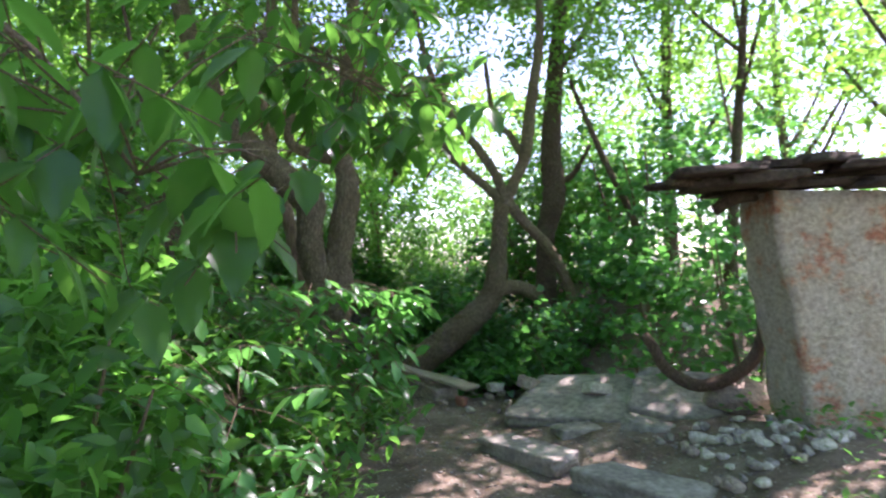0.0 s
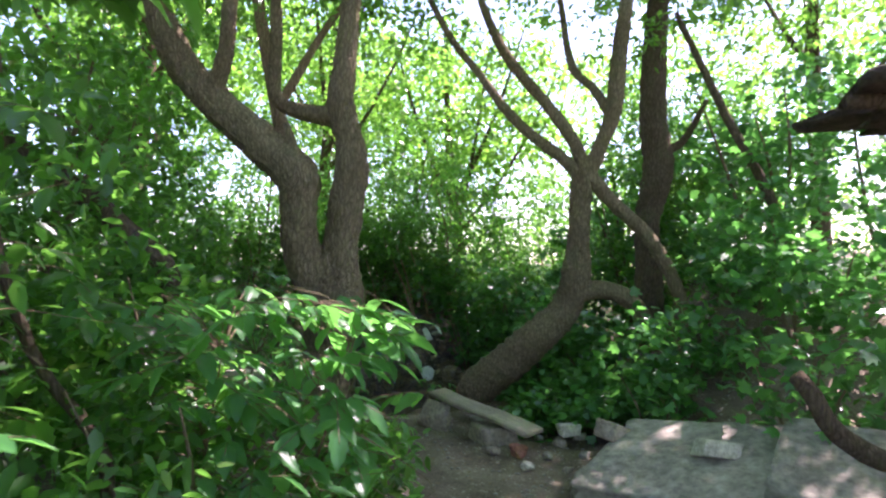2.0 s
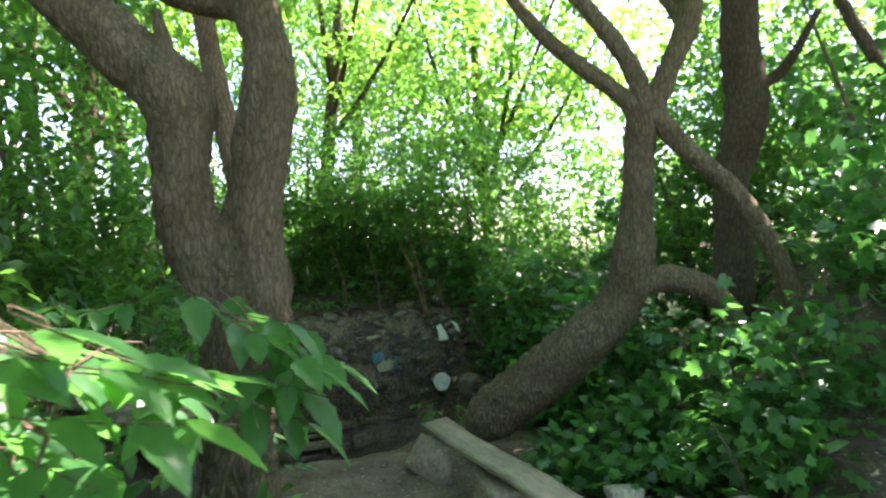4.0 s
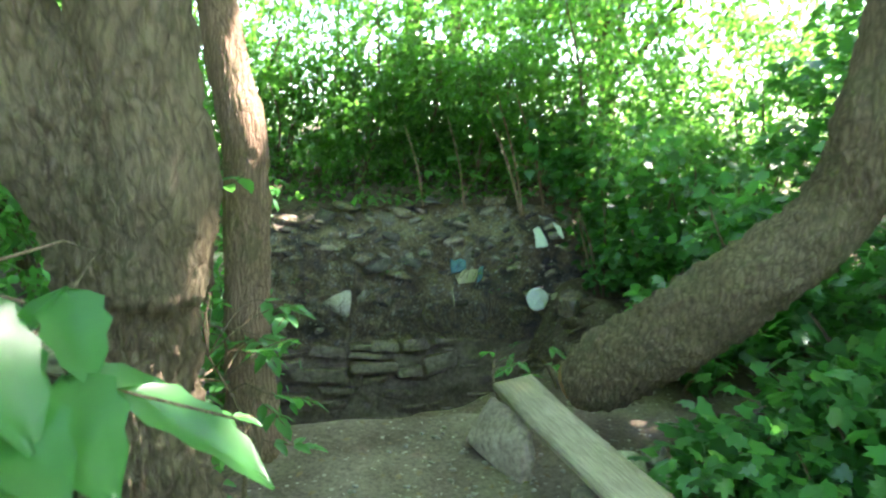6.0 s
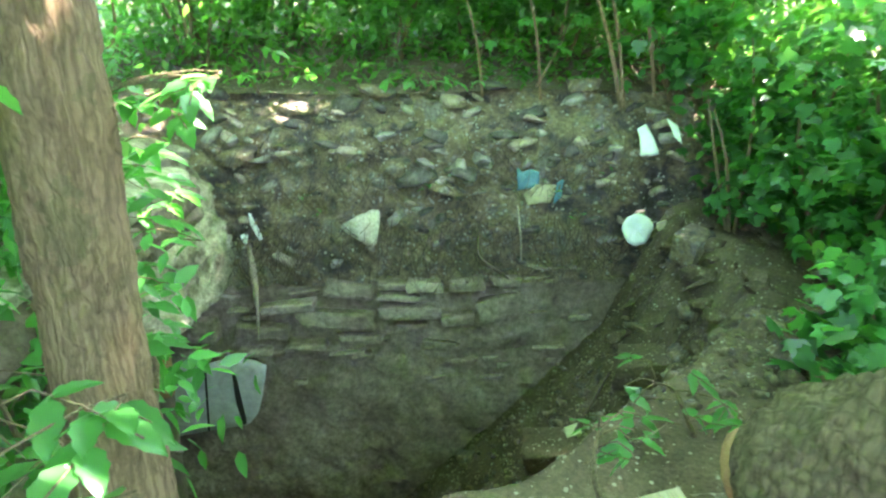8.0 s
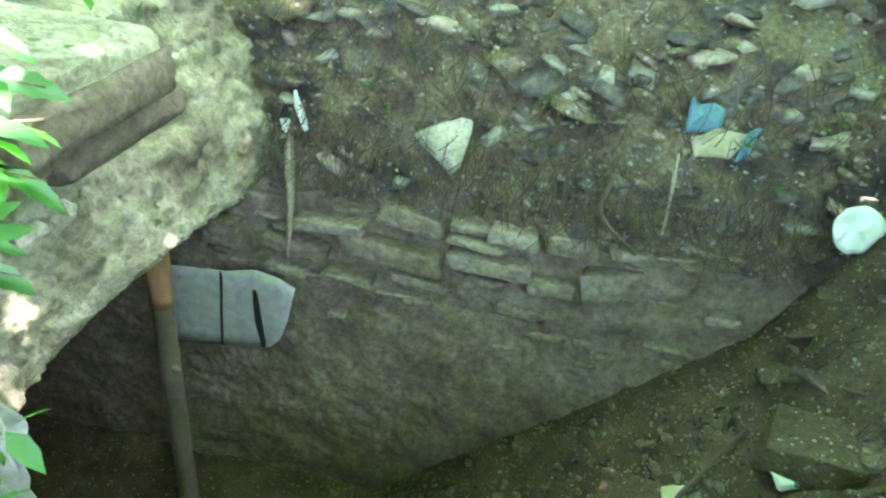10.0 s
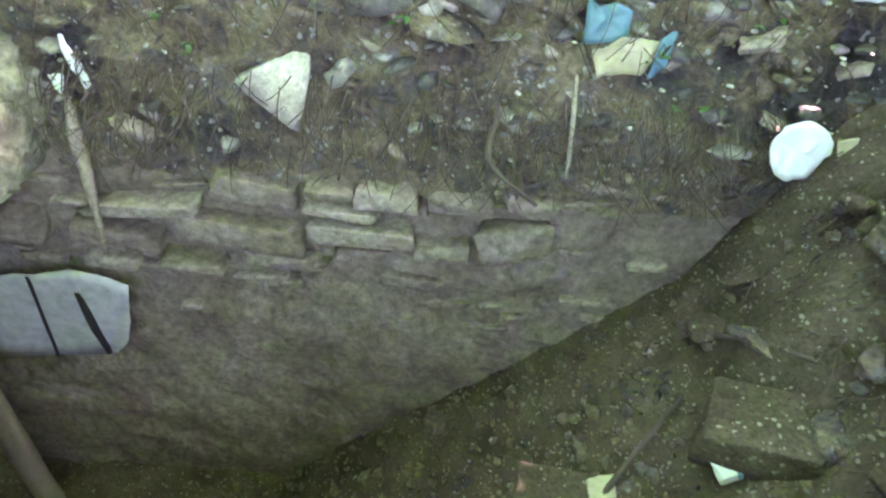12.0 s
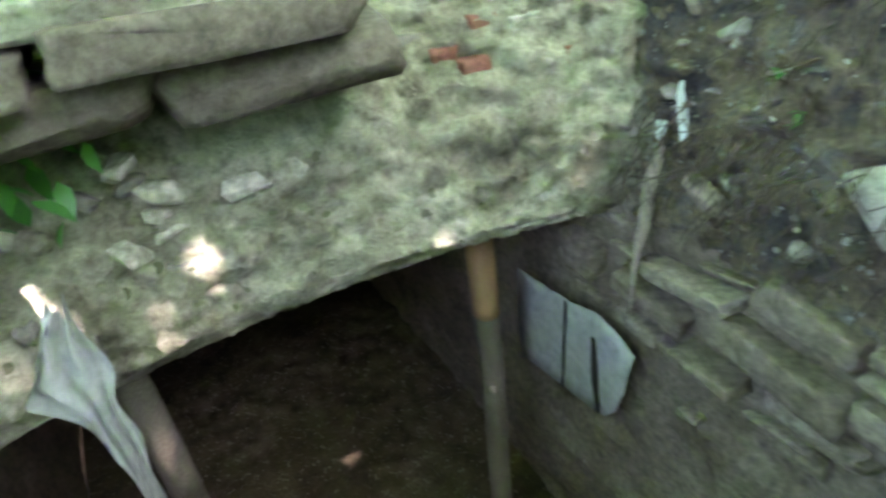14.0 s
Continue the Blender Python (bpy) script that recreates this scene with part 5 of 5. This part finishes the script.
for j in range(34):
    n, z = rng.uniform(0.9, 2.4), rng.uniform(-0.3, 0.2)
    s = rng.uniform(0.05, 0.13)
    stone("stone", from_pit(-1.0 - 0.17 * math.sin(math.pi * n / 2.4) - 0.02 - 0.1 * max(z, 0), n, z), (s, s * 1.5, s * 0.7), 700 + j, [M_LIP, M_STONE_PALE, M_STONE_GREY][j % 3], "", (rng.uniform(-30, 30), rng.uniform(-30, 30), rng.uniform(0, 180)), parent=vault, flat=0.2, res=2)

# rubble on the pit floor
def on_floor(u, n):
    return float(floor_z(np.array([u]), np.array([n]))[0])


bits = []
FUN = np.stack([rng.uniform(-0.7, 1.9, 4200), rng.uniform(0.02, 2.2, 4200)], 1)
FZ = floor_z(FUN[:, 0], FUN[:, 1])
for k in range(4200):
    u, n = FUN[k]
    s = rng.uniform(0.006, 0.02) if k % 9 else rng.uniform(0.025, 0.055)
    v, f = rock_arrays((s * 1.5, s * 1.1, s * 0.8), k % 60, 0.15, 1)
    a = rng.uniform(0, 6.28)
    c_, s2 = math.cos(a), math.sin(a)
    bits.append((v @ np.array([(c_, s2, 0), (-s2, c_, 0), (0, 0, 1)]) + from_pit(u, n, FZ[k] + s * 0.15), f))
tagged(new("floor_rubble", mesh_of("floor_rubble", *join(bits), M_RUBBLE, False)), "loose stone chips covering the cellar floor", "rubble", kind="stuff")
for u, n, size, mat, lab, turn in [(1.07, 0.89, (0.40, 0.28, 0.2), M_DEBRIS, "squared brown stone block lying on the rubble slope", 20), (1.22, 0.86, (0.12, 0.1, 0.07), M_YELLOW, "small yellow stone on the rubble slope", 40), (0.12, 0.55, (0.16, 0.1, 0.07), M_RUBBLE, "broken dull stone at the foot of the slope", 60),
                                   (1.62, 0.87, (0.40, 0.3, 0.2), M_DEBRIS, "dark earthy boulder at the side of the pit", 10), (1.94, 0.59, (0.28, 0.22, 0.2), M_RUBBLE, "earthy stone in the side of the pit", 70), (0.75, 1.35, (0.2, 0.12, 0.08), M_RUBBLE, "broken stone lying on the rubble slope", 15),
                                   (0.63, 0.17, (0.14, 0.10, 0.09), M_RUBBLE, "small dull stone by the wall foot", 0), (-0.1, 0.45, (0.22, 0.15, 0.14), M_DEBRIS, "broken block at the foot of the slope", 25)]:
    stone("loose_stone", from_pit(u, n, on_floor(u, n) + size[2] * 0.3), size, int(u * 100 + n * 10) + 800, mat, lab, (8, -12, turn), flat=0.35)
u, n = 1.55, 0.95
pk = thing("carton", tuple(from_pit(u, n, on_floor(u, n))), "crushed white carton with a blue band on the floor", "carton")
v, f = rock_arrays((0.15, 0.085, 0.035), 5, 0.4, 3)
r = np.array(Euler((0.1, -0.2, 0.9)).to_matrix())
o = from_pit(u, n, on_floor(u, n) + 0.05)
box = apart("box", v @ r.T + o, f, M_WHITE, pk)
v, f = rock_arrays((0.03, 0.088, 0.038), 6, 0.42, 2)
apart("band", v @ r.T + o, f, M_BLUE, box, "blue band")
for a, b in (((1.15, 0.95), (1.5, 0.6)), ((0.2, 0.75), (0.32, 0.5)), ((1.6, 0.35), (1.75, 0.75))):
    p, q = from_pit(*a, on_floor(*a) + 0.03), from_pit(*b, on_floor(*b) + 0.05)
    tagged(apart("stick", *tube([(*p, 0.014), (*((p + q) / 2 + (0, 0, 0.02)), 0.012), (*q, 0.008)], 7, 0.06, 0.2), M_ROOT), "dark broken stick lying on the rubble slope", "stick")

rng = np.random.default_rng(91)
for k in range(46):
    u, n = rng.uniform(1.62, 2.12), rng.uniform(0.25, 2.1)
    s = rng.uniform(0.06, 0.17)
    stone("loose_stone", from_pit(u, n, on_floor(u, n) + s * 0.1), (s * 1.4, s, s * 0.7), 860 + k % 20, [M_RUBBLE, M_DEBRIS, M_DEBRIS, M_DEBRIS][k % 4], "earthy stone stuck in the crumbling side of the pit", (rng.uniform(-30, 30), rng.uniform(-30, 30), rng.uniform(0, 180)), "stones in the side of the pit", flat=0.15)
side_roots = []
for k in range(220):
    u, n = rng.uniform(1.72, 2.1), rng.uniform(0.1, 1.9)
    p = from_pit(u, n, on_floor(u, n) + 0.03)
    q = from_pit(u - rng.uniform(0.03, 0.12), n + rng.normal(0, 0.05), p[2] - rng.uniform(0.06, 0.22))
    r = rng.uniform(0.001, 0.003)
    side_roots.append(tube([(*p, r), (*((p + q) / 2 + (0.02, -0.03, 0.03)), r), (*q, r * 0.4)], 4, 0.08, 0.2))
tagged(new("side_roots", mesh_of("side_roots", *join(side_roots), M_ROOT)), "brown roots hanging from the crumbling side of the pit", "roots", kind="stuff")

# ---------------------------------------------------------------- by the path
# board on its block
bm = bmesh.new()
bmesh.ops.create_cube(bm, size=1.0)
bmesh.ops.scale(bm, vec=(1.5, 0.205, 0.035), verts=bm.verts)
bmesh.ops.subdivide_edges(bm, edges=bm.edges[:], cuts=3, use_grid_fill=True)
for q in bm.verts:
    q.co.z += 0.012 * math.sin(q.co.x * 4) + 0.005 * noise.noise(q.co * 7)
    q.co.y += 0.008 * noise.noise(q.co * 5 + Vector((3, 0, 0)))
bmesh.ops.bevel(bm, geom=[e for e in bm.edges if e.calc_face_angle(0) > 1.0], offset=0.006, segments=2, affect="EDGES")
board = part("board", bm, M_BOARD)
far_end, near_end = Vector((-0.63, 8.62, 0.305)), Vector((0.30, 7.62, 0.20))
way = near_end - far_end
board.matrix_basis = Matrix.Translation((far_end + near_end) / 2) @ way.to_track_quat("X", "Z").to_matrix().to_4x4() @ pose(0, 0, 0, 6)
tagged(board, "weathered grey plank resting on a stone block by the pit", "plank")
stone("stone_block", (-0.69, 8.50, 0.07), (0.24, 0.52, 0.38), 33, M_STONE, "rough brown stone block under the plank", (0, 6, 40), flat=0.2, res=4)
stone("stone_block", (-0.05, 8.02, 0.05), (0.4, 0.45, 0.26), 36, M_STONE, "brown stone block propping the plank", (0, 0, 30), flat=0.3)
log_end = thing("log_cut", (-0.47, 9.08, 0.2), "pale sawn end of the fallen trunk", "log end")
apart("cut", *tube([(-0.43, 9.045, 0.22, 0.125), (-0.468, 9.056, 0.195, 0.115)], 16, 0.03, 0.14), M_RAWWOOD, log_end)
for k, (x, y, s) in enumerate([(-0.28, 8.70, 0.16), (-0.12, 8.62, 0.17), (-0.02, 8.76, 0.15), (0.12, 8.70, 0.18), (0.05, 8.52, 0.14), (0.25, 8.58, 0.15), (-0.2, 8.5, 0.12), (0.72, 8.18, 0.15), (0.35, 8.1, 0.12), (0.55, 7.9, 0.14), (0.2, 7.55, 0.2), (0.0, 7.6, 0.12), (0.45, 7.5, 0.11), (0.3, 7.25, 0.13), (0.75, 7.6, 0.12), (0.6, 7.2, 0.1)]):
    stone("loose_stone", (x, y, gz_at(x, y) + s * 0.2), (s, s * 0.8, s * 0.7), 60 + k, [M_STONE_GREY, M_STONE_PALE, M_STONE, M_BRICK][[0, 1, 0, 2, 1, 0, 2, 1, 0, 2, 3, 2, 0, 1, 0, 2][k]], "rough loose stone on the soil beside the fallen trunk", (0, 10, 37 * k), "loose stones by the path", flat=0.1)
for k, (x, y, z, size, mat, lab, turn) in enumerate([(1.45, 6.80, 0.20, (1.7, 1.2, 0.26), M_STONE_GREY, "large flat weathered slab tipped against the bank", (14, -4, -26)), (2.25, 6.35, 0.30, (1.0, 0.9, 0.30), M_STONE_GREY, "flat weathered rock tipped against the bank", (20, 4, -30)), (2.75, 6.05, 0.38, (0.75, 0.55, 0.45), M_STONE, "brown rock at the foot of the bank", (-15, 8, -10)),
                                                     (1.57, 6.70, 0.36, (0.30, 0.2, 0.13), M_STONE_PALE, "white stone lying on the weathered slab", (-15, 10, 20)), (0.98, 7.25, 0.30, (0.34, 0.22, 0.16), M_STONE, "brown stone at the end of the slab", (0, 20, 40)), (1.85, 5.85, 0.16, (0.6, 0.3, 0.16), M_STONE_GREY, "broken slab piece by the kerb", (0, 10, -30)), (1.25, 6.1, 0.08, (0.5, 0.34, 0.12), M_STONE_GREY, "flat stone beside the kerb", (0, 0, 15)),
                                                     (0.62, 7.9, 0.16, (0.2, 0.16, 0.12), M_STONE_PALE, "pale round stone on the bare soil", (0, 0, 30))]):
    stone("rock", (x, y, z), size, 90 + k, mat, lab, turn, flat=0.32 if size[2] < 0.32 else 0.12, res=4, category="rock")
for k, (x, y, w) in enumerate([(0.72, 5.42, 1.05), (1.36, 4.52, 1.15)]):
    stone("kerb_slab", (x, y, gz_at(x, y) + 0.06), (w, 0.40, 0.2), 120 + k, M_STONE_GREY, "flat worn stone slab laid along the path", (2, -2, -54 + 3 * k), "slabs along the path", flat=0.45, res=4)
rng = np.random.default_rng(9)
for k in range(70):
    x, y = rng.uniform(1.75, 2.75), rng.uniform(4.0, 5.6)
    s = rng.uniform(0.04, 0.12)
    stone("rubble_stone", (x, y, gz_at(x, y) + s * 0.25), (s * 1.3, s, s * 0.8), 150 + k % 20, [M_STONE_PALE, M_STONE_PALE, M_STONE_GREY, M_STONE][k % 4], "pale broken stone in a heap by the ruin", (rng.uniform(0, 60), 0, rng.uniform(0, 180)), "rubble heap by the ruin", res=2, flat=0.15)

# ruined pillar with a rotten roof
ruin = thing("ruined_pillar", (2.95, 5.2, 0.3), "limewashed brick pillar with peeling plaster under a rotten roof", "ruin")
bm = bmesh.new()
bmesh.ops.create_cube(bm, size=1.0)
bmesh.ops.scale(bm, vec=(1.15, 0.6, 2.2), verts=bm.verts)
bmesh.ops.subdivide_edges(bm, edges=bm.edges[:], cuts=14, use_grid_fill=True)
for q in bm.verts:
    q.co += Vector((0.035 * noise.noise(q.co * 2.5), 0.03 * noise.noise(q.co * 3 + Vector((5, 0, 0))), 0)) + Vector((0.012, 0.012, 0)) * noise.noise(q.co * 11)
    q.co.x += (0.07 + 0.32 * (1.1 - q.co.z) / 2.2) * float(smooth(0.5, -0.5, q.co.x)) + 0.05 * noise.noise(Vector((0, 2, q.co.z * 3))) * (q.co.x < 0)
bmesh.ops.translate(bm, vec=(3.02, 5.3, 1.08), verts=bm.verts)
part("masonry", bm, M_LIMEWASH, ruin)
roof = []
rng = np.random.default_rng(10)
for k in range(30):
    x, y = rng.uniform(1.95, 3.5), rng.uniform(4.85, 5.8)
    w = rng.uniform(0.4, 0.75)
    v, f = rock_arrays((w, w * 0.7, rng.uniform(0.05, 0.10)), 20 + k, 0.3, 3)
    a = rng.uniform(-0.5, 0.5)
    c_, s2 = math.cos(a), math.sin(a)
    roof.append((v @ np.array([(c_, s2, 0.06), (-s2, c_, 0), (0, 0, 1)]) + (x, y, 2.22 + rng.uniform(0, 0.26) * (x - 1.5) / 1.5), f))
apart("roof", *join(roof), M_ROOFDIRT, ruin, "dark rotten layered roof edge")
apart("rafter", *tube([(1.72, 5.0, 2.24, 0.03), (2.3, 5.05, 2.25, 0.05), (3.4, 5.1, 2.28, 0.05)], 8, 0.1, 0.2), M_BARK_DARK, ruin)
apart("rafter", *tube([(2.2, 5.3, 2.05, 0.05), (2.35, 5.3, 2.15, 0.06), (2.6, 5.3, 2.18, 0.05)], 8, 0.1, 0.2), M_BARK_DARK, ruin)
tagged(apart("fallen_branch", *tube([(1.80, 5.9, 0.98, 0.045), (1.88, 5.9, 0.88, 0.05), (2.0, 5.9, 0.68, 0.055), (2.3, 5.9, 0.53, 0.06), (2.66, 5.9, 0.66, 0.06), (2.85, 5.9, 0.95, 0.055), (2.87, 5.9, 1.7, 0.05), (2.95, 5.95, 2.6, 0.04)], 10, 0.07, 0.12, 0.06), M_BARK_DARK), "dark curved fallen branch lying on the rocks", "branch")

# leaf litter, twigs and pebbles on the soil
bits = []
PXY = np.stack([rng.uniform(-1.2, 2.2, 1400), rng.uniform(2.5, 9.0, 1400)], 1)
PEB = ground_z(PXY[:, 0], PXY[:, 1])
for k in range(1400):
    x, y = PXY[k]
    u, n = to_pit(x, y)
    if -1.0 < u < 2.4 and n < N1 + 0.1:
        continue
    s = rng.uniform(0.008, 0.03)
    v, f = rock_arrays((s * 1.4, s, s * 0.7), k % 40, 0.1, 1)
    bits.append((v + (x, y, PEB[k] + s * 0.2), f))
tagged(new("pebbles", mesh_of("pebbles", *join(bits), M_STONE_GREY, False)), "small stones and crumbs scattered on the trodden soil", "pebbles", kind="stuff")
M_LITTER = plain("dry_leaf", (0.24, 0.17, 0.09), 0.9, 0.5)
p = np.stack([rng.uniform(-1.5, 2.4, 1500), rng.uniform(2.5, 9.0, 1500)], 1)
u, n = to_pit(p[:, 0], p[:, 1])
p = p[~((u > -1.0) & (u < 2.4) & (n < N1 + 0.05))]
v, f = leaves(np.column_stack([p, ground_z(p[:, 0], p[:, 1]) + 0.008]), rng.uniform(0.025, 0.06, len(p)), 0.12, "small", rng=rng)
tagged(new("leaf_litter", mesh_of("leaf_litter", v, f, M_LITTER)), "dry brown leaf litter on the soil", "leaf litter", kind="stuff")
